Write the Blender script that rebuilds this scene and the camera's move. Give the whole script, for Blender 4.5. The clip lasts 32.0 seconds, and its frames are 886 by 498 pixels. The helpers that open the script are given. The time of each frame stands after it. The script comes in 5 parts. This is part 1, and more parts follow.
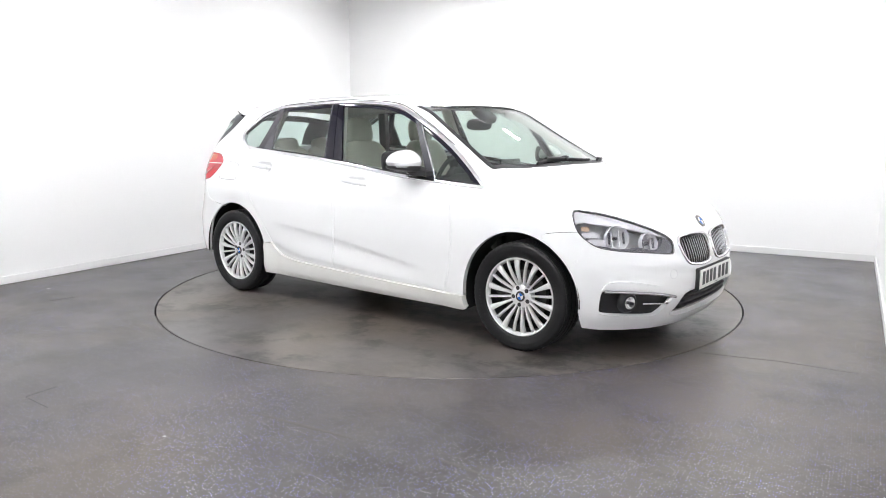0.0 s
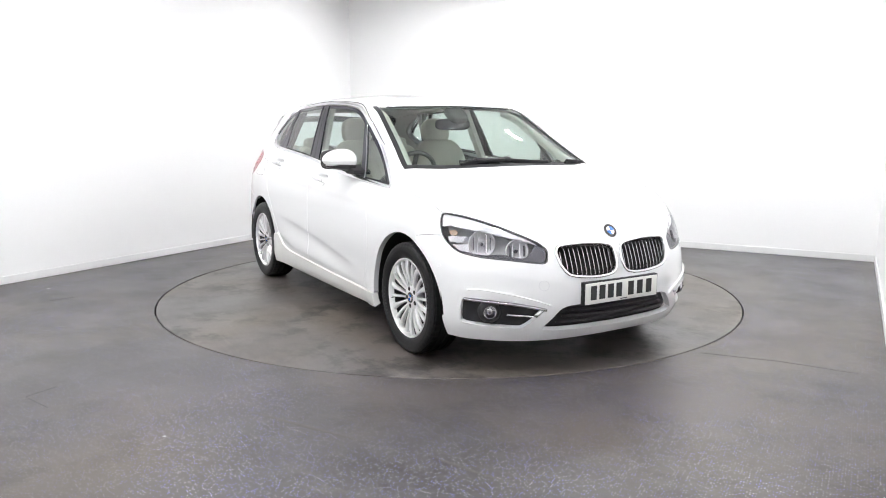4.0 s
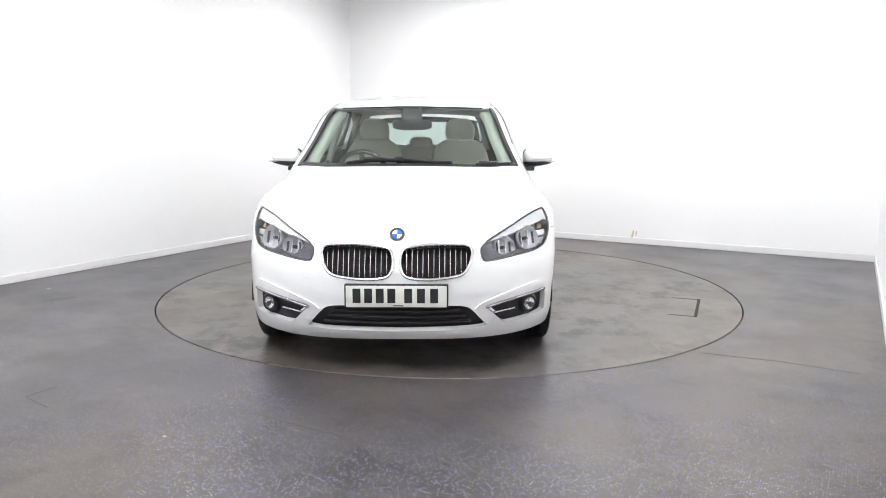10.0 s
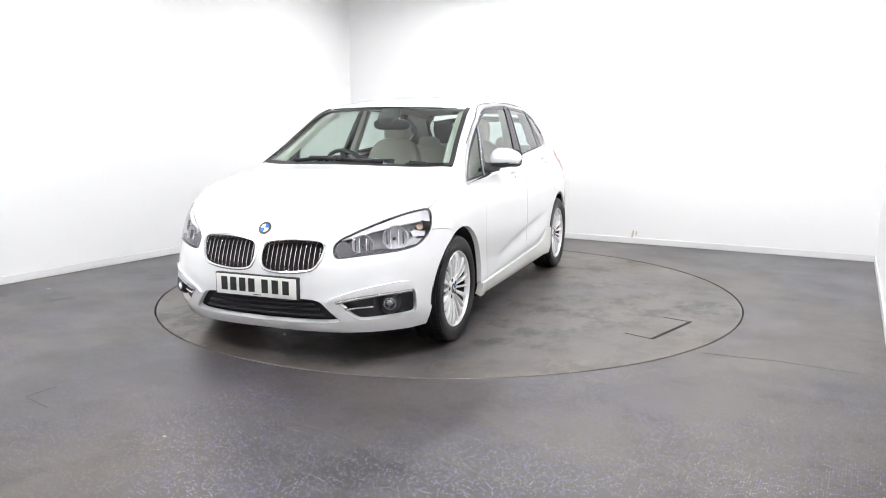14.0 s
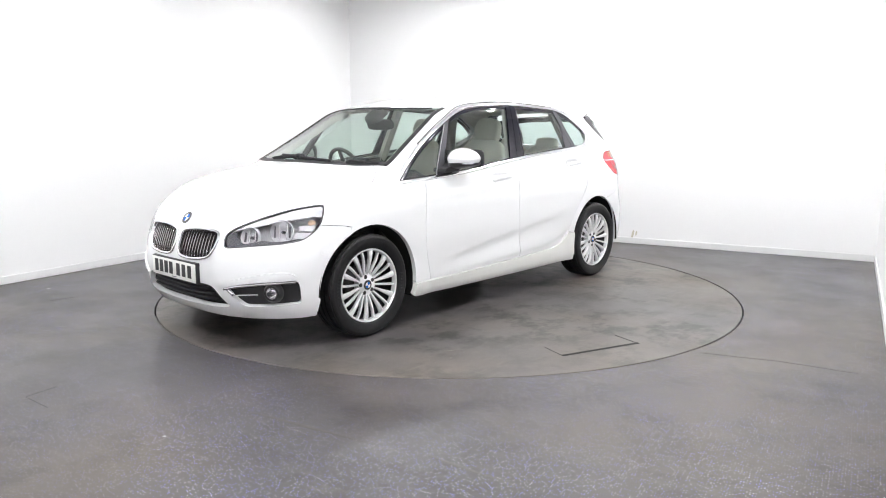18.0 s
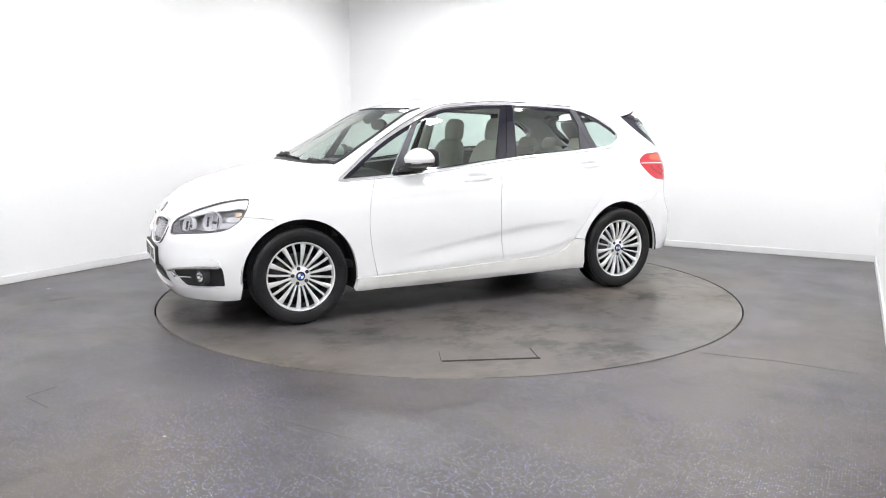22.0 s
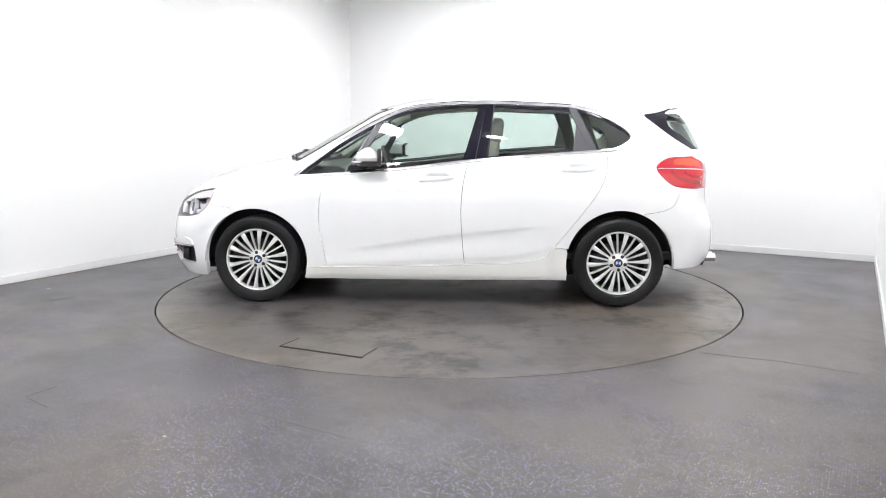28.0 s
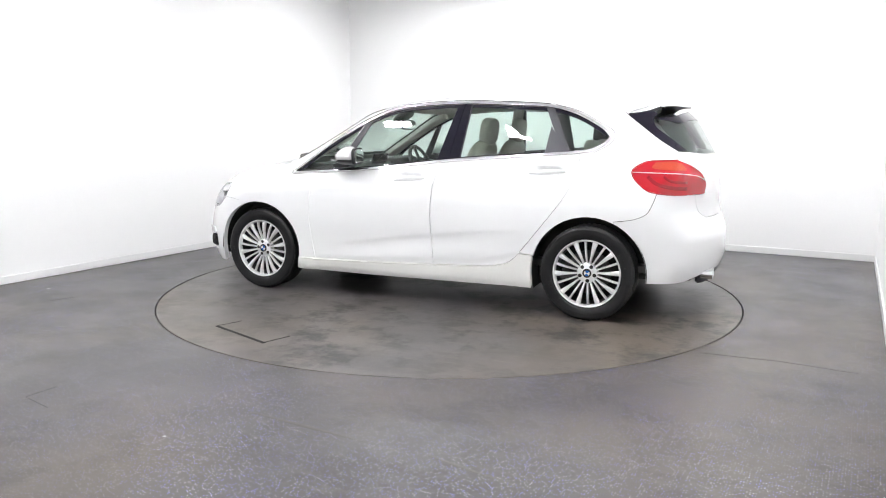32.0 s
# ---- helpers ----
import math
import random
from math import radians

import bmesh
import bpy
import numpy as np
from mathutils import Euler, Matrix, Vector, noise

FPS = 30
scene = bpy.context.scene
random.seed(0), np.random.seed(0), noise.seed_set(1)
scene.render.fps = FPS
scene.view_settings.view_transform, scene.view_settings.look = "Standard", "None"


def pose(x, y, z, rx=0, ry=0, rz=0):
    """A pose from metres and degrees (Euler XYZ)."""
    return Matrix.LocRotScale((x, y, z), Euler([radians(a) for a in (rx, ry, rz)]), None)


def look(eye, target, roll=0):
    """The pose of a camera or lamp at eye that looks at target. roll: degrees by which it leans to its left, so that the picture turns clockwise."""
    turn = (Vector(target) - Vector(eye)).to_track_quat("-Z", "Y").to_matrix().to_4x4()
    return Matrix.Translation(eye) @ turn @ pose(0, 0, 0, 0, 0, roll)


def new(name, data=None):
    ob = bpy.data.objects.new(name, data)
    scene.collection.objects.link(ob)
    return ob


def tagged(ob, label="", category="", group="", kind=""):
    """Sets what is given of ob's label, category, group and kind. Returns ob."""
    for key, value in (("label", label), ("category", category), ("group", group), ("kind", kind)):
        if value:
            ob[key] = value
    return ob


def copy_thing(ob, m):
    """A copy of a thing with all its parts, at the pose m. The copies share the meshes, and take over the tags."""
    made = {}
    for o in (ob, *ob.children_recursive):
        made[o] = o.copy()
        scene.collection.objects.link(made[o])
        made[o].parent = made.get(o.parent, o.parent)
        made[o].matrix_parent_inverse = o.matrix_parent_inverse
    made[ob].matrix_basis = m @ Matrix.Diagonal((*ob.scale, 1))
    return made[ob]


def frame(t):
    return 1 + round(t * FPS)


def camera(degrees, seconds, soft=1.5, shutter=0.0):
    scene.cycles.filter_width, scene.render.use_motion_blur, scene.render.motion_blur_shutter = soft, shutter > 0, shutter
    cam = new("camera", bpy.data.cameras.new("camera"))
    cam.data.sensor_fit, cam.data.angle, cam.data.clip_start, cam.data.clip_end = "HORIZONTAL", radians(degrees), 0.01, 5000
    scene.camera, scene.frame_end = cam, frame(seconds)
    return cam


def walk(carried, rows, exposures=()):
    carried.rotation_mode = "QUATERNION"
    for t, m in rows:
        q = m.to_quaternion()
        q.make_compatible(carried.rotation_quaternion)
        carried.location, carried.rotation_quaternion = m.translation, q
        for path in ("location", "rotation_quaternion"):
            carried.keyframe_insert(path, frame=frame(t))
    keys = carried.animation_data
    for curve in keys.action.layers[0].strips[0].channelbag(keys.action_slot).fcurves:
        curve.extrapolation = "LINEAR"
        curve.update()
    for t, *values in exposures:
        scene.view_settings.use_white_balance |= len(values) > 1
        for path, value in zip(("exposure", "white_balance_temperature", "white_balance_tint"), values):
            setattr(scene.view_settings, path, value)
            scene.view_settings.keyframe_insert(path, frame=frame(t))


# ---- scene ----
import itertools

# ---- camera, standing still ----
cam = camera(61.38, 32.0, soft=1.0)
EYE = Vector((0.0, -6.009, 1.300))
AIM = EYE + Vector((-0.00735, 0.98699, -0.16062))
walk(cam, [(0.0, look(EYE, AIM, 0.07)), (32.0, look(EYE, AIM, 0.07))])

# ---- world: a closed room, faint grey outside it ----
world = bpy.data.worlds.new("world")
world.use_nodes = True
world.node_tree.nodes["Background"].inputs[0].default_value = (0.8, 0.85, 0.9, 1)
world.node_tree.nodes["Background"].inputs[1].default_value = 0.2
scene.world = world
LAMP = 248.0
scene.view_settings.exposure = 0.0


# ---- materials ----
def mat(name, color, rough=0.5, metal=0.0, coat=0.0, vary=0.0, grain=0.0, scale=8.0, fine=120.0, spec=0.5, coat_rough=0.03):
    """A surface with colour variation at two scales and a fine bump."""
    m = bpy.data.materials.new(name)
    m.use_nodes = True
    nt = m.node_tree
    b = nt.nodes["Principled BSDF"]
    b.inputs["Base Color"].default_value = (*color, 1)
    b.inputs["Roughness"].default_value = rough
    b.inputs["Metallic"].default_value = metal
    b.inputs["Coat Weight"].default_value = coat
    b.inputs["Coat Roughness"].default_value = coat_rough
    b.inputs["Specular IOR Level"].default_value = spec
    if vary or grain:
        co = nt.nodes.new("ShaderNodeTexCoord")
        n1 = nt.nodes.new("ShaderNodeTexNoise")
        n1.inputs["Scale"].default_value = scale
        n1.inputs["Detail"].default_value = 5
        n2 = nt.nodes.new("ShaderNodeTexNoise")
        n2.inputs["Scale"].default_value = fine
        nt.links.new(co.outputs["Object"], n1.inputs["Vector"])
        nt.links.new(co.outputs["Object"], n2.inputs["Vector"])
        mx = nt.nodes.new("ShaderNodeMath")
        mx.operation = "ADD"
        nt.links.new(n1.outputs["Fac"], mx.inputs[0])
        nt.links.new(n2.outputs["Fac"], mx.inputs[1])
        mr = nt.nodes.new("ShaderNodeMapRange")
        mr.inputs[1].default_value, mr.inputs[2].default_value = 0.6, 1.4
        mr.inputs[3].default_value, mr.inputs[4].default_value = 1 - vary, 1 + vary
        nt.links.new(mx.outputs[0], mr.inputs[0])
        hs = nt.nodes.new("ShaderNodeHueSaturation")
        hs.inputs["Color"].default_value = (*color, 1)
        nt.links.new(mr.outputs[0], hs.inputs["Value"])
        nt.links.new(hs.outputs[0], b.inputs["Base Color"])
        if grain:
            bp = nt.nodes.new("ShaderNodeBump")
            bp.inputs["Strength"].default_value = grain
            bp.inputs["Distance"].default_value = 0.002
            nt.links.new(n2.outputs["Fac"], bp.inputs["Height"])
            nt.links.new(bp.outputs[0], b.inputs["Normal"])
    return m


def glass(name, tint, gloss=1.0, rough=0.0):
    """A thin pane: tinted see-through, with a mirror sheen that grows at glancing angles."""
    m = bpy.data.materials.new(name)
    m.use_nodes = True
    nt = m.node_tree
    nt.nodes.remove(nt.nodes["Principled BSDF"])
    tr = nt.nodes.new("ShaderNodeBsdfTransparent")
    tr.inputs[0].default_value = (*tint, 1)
    gl = nt.nodes.new("ShaderNodeBsdfGlossy")
    gl.inputs["Roughness"].default_value = rough
    fr = nt.nodes.new("ShaderNodeLayerWeight")
    fr.inputs[0].default_value = 0.5
    p5 = nt.nodes.new("ShaderNodeMath")
    p5.operation = "POWER"
    p5.inputs[1].default_value = 4.0
    k = nt.nodes.new("ShaderNodeMapRange")
    k.inputs[3].default_value, k.inputs[4].default_value = 0.10 * gloss, 0.95 * gloss
    nt.links.new(fr.outputs["Facing"], p5.inputs[0])
    nt.links.new(p5.outputs[0], k.inputs[0])
    mix = nt.nodes.new("ShaderNodeMixShader")
    nt.links.new(k.outputs[0], mix.inputs[0])
    nt.links.new(tr.outputs[0], mix.inputs[1])
    nt.links.new(gl.outputs[0], mix.inputs[2])
    nt.links.new(mix.outputs[0], nt.nodes["Material Output"].inputs[0])
    return m


def glow(name, color, strength):
    m = mat(name, color, 0.4)
    b = m.node_tree.nodes["Principled BSDF"]
    b.inputs["Emission Color"].default_value = (*color, 1)
    b.inputs["Emission Strength"].default_value = strength
    return m


def vinyl(name, stain, flecks, tone=1.0):
    """Dark grey safety vinyl: pale and blue flecks, brownish worn patches, tyre scuffs."""
    m = mat(name, (0.07, 0.066, 0.066), 0.36, grain=0.12, fine=260.0, vary=0.01)
    nt = m.node_tree
    b = nt.nodes["Principled BSDF"]
    co = [n for n in nt.nodes if n.type == "TEX_COORD"][0]

    def noise_of(scale, detail, rough=0.55):
        n = nt.nodes.new("ShaderNodeTexNoise")
        n.inputs["Scale"].default_value, n.inputs["Detail"].default_value, n.inputs["Roughness"].default_value = scale, detail, rough
        nt.links.new(co.outputs["Object"], n.inputs["Vector"])
        return n.outputs["Fac"]

    def ramp(src, a, c, lo, hi):
        r = nt.nodes.new("ShaderNodeMapRange")
        r.inputs[1].default_value, r.inputs[2].default_value, r.inputs[3].default_value, r.inputs[4].default_value = a, c, lo, hi
        nt.links.new(src, r.inputs[0])
        return r.outputs[0]

    def blend(fac, c1, c2):
        n = nt.nodes.new("ShaderNodeMix")
        n.data_type = "RGBA"
        nt.links.new(fac, n.inputs[0])
        for s, c in ((n.inputs[6], c1), (n.inputs[7], c2)):
            if isinstance(c, tuple):
                s.default_value = (*c, 1)
            else:
                nt.links.new(c, s)
        return n.outputs[2]

    worn = blend(ramp(noise_of(0.55, 4), 0.42, 0.62, 0, 1), (0.060 * tone, 0.056 * tone, 0.056 * tone), (0.084 * tone, 0.071 * tone, 0.058 * tone))
    zone = ramp(noise_of(0.9, 3), 0.40, 0.54, 0.25, 1.0)
    spots = ramp(noise_of(3.4, 9, 0.72), 0.48, 0.58, 0, stain)
    both = nt.nodes.new("ShaderNodeMath")
    both.operation = "MULTIPLY"
    nt.links.new(zone, both.inputs[0])
    nt.links.new(spots, both.inputs[1])
    cloud = blend(both.outputs[0], worn, (0.020, 0.018, 0.016))
    scratch = nt.nodes.new("ShaderNodeMapping")
    scratch.inputs["Scale"].default_value = (2.0, 16.0, 1.0)
    scratch.inputs["Rotation"].default_value = (0, 0, 0.5)
    nt.links.new(co.outputs["Object"], scratch.inputs["Vector"])
    sn = nt.nodes.new("ShaderNodeTexNoise")
    sn.inputs["Scale"].default_value, sn.inputs["Detail"].default_value, sn.inputs["Roughness"].default_value = 1.6, 8, 0.7
    nt.links.new(scratch.outputs[0], sn.inputs["Vector"])
    pale = blend(ramp(sn.outputs["Fac"], 0.55, 0.70, 0, 0.5 * stain), cloud, (0.19, 0.165, 0.135))
    v = nt.nodes.new("ShaderNodeTexVoronoi")
    v.voronoi_dimensions = "2D"
    v.inputs["Scale"].default_value = 95.0
    nt.links.new(co.outputs["Object"], v.inputs["Vector"])
    near = ramp(v.outputs["Distance"], 0.14, 0.25, 1, 0)
    sep = nt.nodes.new("ShaderNodeSeparateColor")
    nt.links.new(v.outputs["Color"], sep.inputs[0])
    some = ramp(sep.outputs[0], 0.57, 0.88, 0, flecks)
    mul = nt.nodes.new("ShaderNodeMath")
    mul.operation = "MULTIPLY"
    nt.links.new(near, mul.inputs[0])
    nt.links.new(some, mul.inputs[1])
    fleck = blend(ramp(sep.outputs[1], 0.45, 0.6, 0, 1), (0.26, 0.26, 0.92), (0.80, 0.78, 0.88))
    b.inputs["Specular IOR Level"].default_value = 0.39
    thin = nt.nodes.new("ShaderNodeMath")
    thin.operation = "MULTIPLY"
    nt.links.new(mul.outputs[0], thin.inputs[0])
    nt.links.new(ramp(noise_of(0.7, 4, 0.6), 0.38, 0.58, 0.25, 1.0), thin.inputs[1])
    final = blend(thin.outputs[0], pale, fleck)
    nt.links.new(final, b.inputs["Base Color"])
    nt.links.new(ramp(noise_of(1.3, 6, 0.6), 0.35, 0.7, 0.29, 0.44), b.inputs["Roughness"])
    return m


WALL = mat("wall_paint", (0.885, 0.885, 0.885), 0.6, vary=0.012, grain=0.05, scale=0.7, fine=90.0)
SKIRT = mat("skirting_paint", (0.8, 0.8, 0.8), 0.4, vary=0.03, scale=3.0)
CEIL = mat("ceiling_paint", (0.84, 0.84, 0.84), 0.8, vary=0.02, scale=1.0)
FLOOR = vinyl("floor_vinyl", 0.45, 1.0, 1.0)
TABLE = vinyl("turntable_vinyl", 0.9, 0.12, 1.58)
PIT = mat("pit_black", (0.01, 0.01, 0.01), 0.9, vary=0.2)
SCUFF = mat("pale_scuff", (0.16, 0.15, 0.135), 0.5, vary=0.5, scale=40.0, fine=300.0)
SCUFF_DIM = mat("dim_scuff", (0.078, 0.071, 0.064), 0.45, vary=0.4, scale=30.0, fine=300.0)
SEAM = mat("seam_black", (0.012, 0.012, 0.012), 0.8, vary=0.2)
PANEL_FRAME = mat("lamp_frame_white", (0.75, 0.75, 0.75), 0.4, vary=0.02)
LED = glow("lamp_diffuser", (0.982, 0.985, 1.0), LAMP)
PAINT = mat("white_pearl_paint", (0.825, 0.83, 0.837), 0.36, coat=1.0, vary=0.006, scale=3.0, fine=900.0)
SILL = mat("white_sill_paint", (0.79, 0.79, 0.765), 0.4, coat=0.4, vary=0.02, scale=5.0)
CHROME = mat("satin_chrome", (0.60, 0.60, 0.62), 0.17, metal=1.0, vary=0.02, scale=20.0)
CHROME_D = mat("dark_chrome", (0.52, 0.52, 0.54), 0.15, metal=1.0, vary=0.02, scale=20.0)
CHROME_W = mat("window_chrome", (0.86, 0.86, 0.88), 0.15, metal=1.0, vary=0.02, scale=20.0)
CHROME_B = mat("bright_chrome", (0.9, 0.9, 0.91), 0.05, metal=1.0, vary=0.02, scale=20.0)
GLOSS = mat("gloss_black", (0.010, 0.009, 0.018), 0.05, coat=0.0, vary=0.1)
TRIM = mat("dark_grey_trim", (0.055, 0.055, 0.065), 0.32, vary=0.08, scale=20.0)
BLACK = mat("black_plastic", (0.016, 0.016, 0.018), 0.48, vary=0.12, grain=0.15, fine=400.0)
RUBBER = mat("seal_rubber", (0.014, 0.014, 0.016), 0.6, vary=0.1)
UNDER = mat("underbody_black", (0.012, 0.012, 0.012), 0.85, vary=0.2)
TYRE = mat("tyre_rubber", (0.0105, 0.0105, 0.0115), 0.42, vary=0.25, grain=0.2, scale=9.0, fine=160.0, spec=0.32)
ALLOY = mat("silver_alloy", (0.84, 0.84, 0.845), 0.28, metal=0.45, coat=0.5, vary=0.03, scale=14.0)
# dark copy of the alloy: the shade inside the rim is in its colour
ALLOY_SHADE = mat("shadow_alloy", (0.075, 0.075, 0.08), 0.5, metal=0.6, vary=0.15)
# steel tone lowered too, painting in the shade behind the spokes
STEEL = mat("brake_steel", (0.07, 0.068, 0.066), 0.5, metal=0.6, vary=0.2, scale=30.0)
GLASS = glass("window_glass", (0.79, 0.885, 0.845), 1.0)
SCREEN = glass("windscreen_glass", (0.78, 0.875, 0.82), 1.0)
DARKGLASS = glass("rear_window_glass", (0.72, 0.82, 0.79), 1.0)
CLEAR = glass("lamp_lens_clear", (0.95, 0.95, 0.96), 0.6)
REDLENS = mat("red_lamp_lens", (0.46, 0.009, 0.018), 0.08, coat=0.2, vary=0.05, scale=12.0)
REDDARK = mat("dark_red_lamp_lens", (0.27, 0.006, 0.013), 0.08, coat=0.2, vary=0.05, scale=12.0)
TAILAMBER = mat("orange_red_lens", (0.50, 0.055, 0.025), 0.08, coat=1.0, vary=0.12, scale=14.0)
AMBER = mat("amber_reflector", (0.80, 0.58, 0.42), 0.15, coat=1.0, vary=0.1)
SILVERLENS = mat("pale_lens_strip", (0.85, 0.78, 0.78), 0.12, coat=1.0, vary=0.03)
LAMPGREY = mat("lamp_mask_grey", (0.10, 0.10, 0.115), 0.3, vary=0.06)
LAMPBROW = mat("lamp_brow_silver", (0.70, 0.70, 0.72), 0.28, vary=0.05, scale=25.0)
LAMPMID = mat("lamp_housing_grey", (0.64, 0.64, 0.66), 0.35, vary=0.06)
SEAM_DIM = mat("seam_dim", (0.050, 0.047, 0.045), 0.6, vary=0.4, scale=30.0)
LAMPSILVER = mat("lamp_bowl_silver", (0.78, 0.78, 0.81), 0.25, metal=0.25, vary=0.05, scale=25.0)
PLATE = mat("plate_white", (0.80, 0.80, 0.76), 0.35, vary=0.02, scale=20.0)
INK = mat("plate_ink", (0.015, 0.015, 0.015), 0.4, vary=0.05)
BLUE = mat("badge_blue", (0.03, 0.16, 0.55), 0.2, coat=1.0, vary=0.04)
BADGEWHITE = mat("badge_white", (0.8, 0.8, 0.82), 0.2, coat=1.0, vary=0.02)
LEATHER = mat("oyster_leather", (0.50, 0.47, 0.405), 0.5, vary=0.06, grain=0.2, scale=6.0, fine=240.0)
DASH = mat("dark_dashboard", (0.05, 0.049, 0.048), 0.55, vary=0.1, grain=0.2, fine=300.0)
LINER = mat("pale_headlining", (0.60, 0.585, 0.545), 0.85, vary=0.03, grain=0.1, fine=400.0)
MIRROR = mat("mirror_glass", (0.85, 0.87, 0.88), 0.02, metal=1.0, vary=0.01)


# ---- mesh helpers ----
def obj(name, verts, faces, material, parent=None, label="", smooth=True, normals=None):
    me = bpy.data.meshes.new(name)
    me.from_pydata([tuple(map(float, v)) for v in verts], [], [tuple(map(int, f)) for f in faces])
    me.materials.append(material)
    me.polygons.foreach_set("use_smooth", [smooth] * len(me.polygons))
    if normals is not None:
        me.normals_split_custom_set(normals)
    me.update()
    ob = new(name, me)
    if parent:
        ob.parent = parent
    if label:
        ob["label"] = label
    return ob


def part(name, bm, material, parent, label="", smooth=True, at=None):
    me = bpy.data.meshes.new(name)
    bmesh.ops.recalc_face_normals(bm, faces=bm.faces)
    bm.to_mesh(me)
    bm.free()
    me.materials.append(material)
    me.polygons.foreach_set("use_smooth", [smooth] * len(me.polygons))
    if smooth:
        me.set_sharp_from_angle(angle=radians(38))
    ob = new(name, me)
    if parent:
        ob.parent = parent
    if at is not None:
        ob.matrix_basis = at
    if label:
        ob["label"] = label
    return ob


def box(sx, sy, sz, bevel=0.0, seg=2, m=None):
    bm = bmesh.new()
    bmesh.ops.create_cube(bm, size=1.0)
    bmesh.ops.scale(bm, vec=(sx, sy, sz), verts=bm.verts)
    if bevel:
        bmesh.ops.bevel(bm, geom=bm.edges[:], offset=bevel, segments=seg, profile=0.6, affect="EDGES")
    if m is not None:
        bmesh.ops.transform(bm, matrix=m, verts=bm.verts)
    return bm


def lathe(profile, n=48, m=None):
    """Turn (radius, height) pairs about the local y axis."""
    bm = bmesh.new()
    rings = []
    for k in range(n):
        a = 2 * math.pi * k / n
        rings.append([bm.verts.new((r * math.cos(a), h, r * math.sin(a))) for r, h in profile])
    for k in range(n):
        p, q = rings[k], rings[(k + 1) % n]
        for i in range(len(profile) - 1):
            bm.faces.new((p[i], p[i + 1], q[i + 1], q[i]))
    if m is not None:
        bmesh.ops.transform(bm, matrix=m, verts=bm.verts)
    bmesh.ops.remove_doubles(bm, verts=bm.verts, dist=1e-5)
    return bm


def thing(name, label, category, group=""):
    return tagged(new(name), label, category, group)


SMEAR = mat("yellowed_smear", (0.62, 0.58, 0.48), 0.6, vary=0.1)
SCRAP = mat("grey_paper", (0.45, 0.45, 0.44), 0.7, vary=0.1)


# ---- room ----
TURN = -29.2
ROOM = pose(0, 0, 0, 0, 0, TURN)
X0, X1, Y0, Y1, HIGH = -3.285, 3.058, -5.46, 3.133, 3.10
TABLE_R = 2.248
EAST_OUT = 0.155


def slab(name, x0, y0, z0, x1, y1, z1, material, kind="structure", label="", bevel=0.0):
    ob = part(name, box(x1 - x0, y1 - y0, z1 - z0, bevel), material, None, label, False,
              ROOM @ pose((x0 + x1) / 2, (y0 + y1) / 2, (z0 + z1) / 2))
    return tagged(ob, label, "", "", kind)


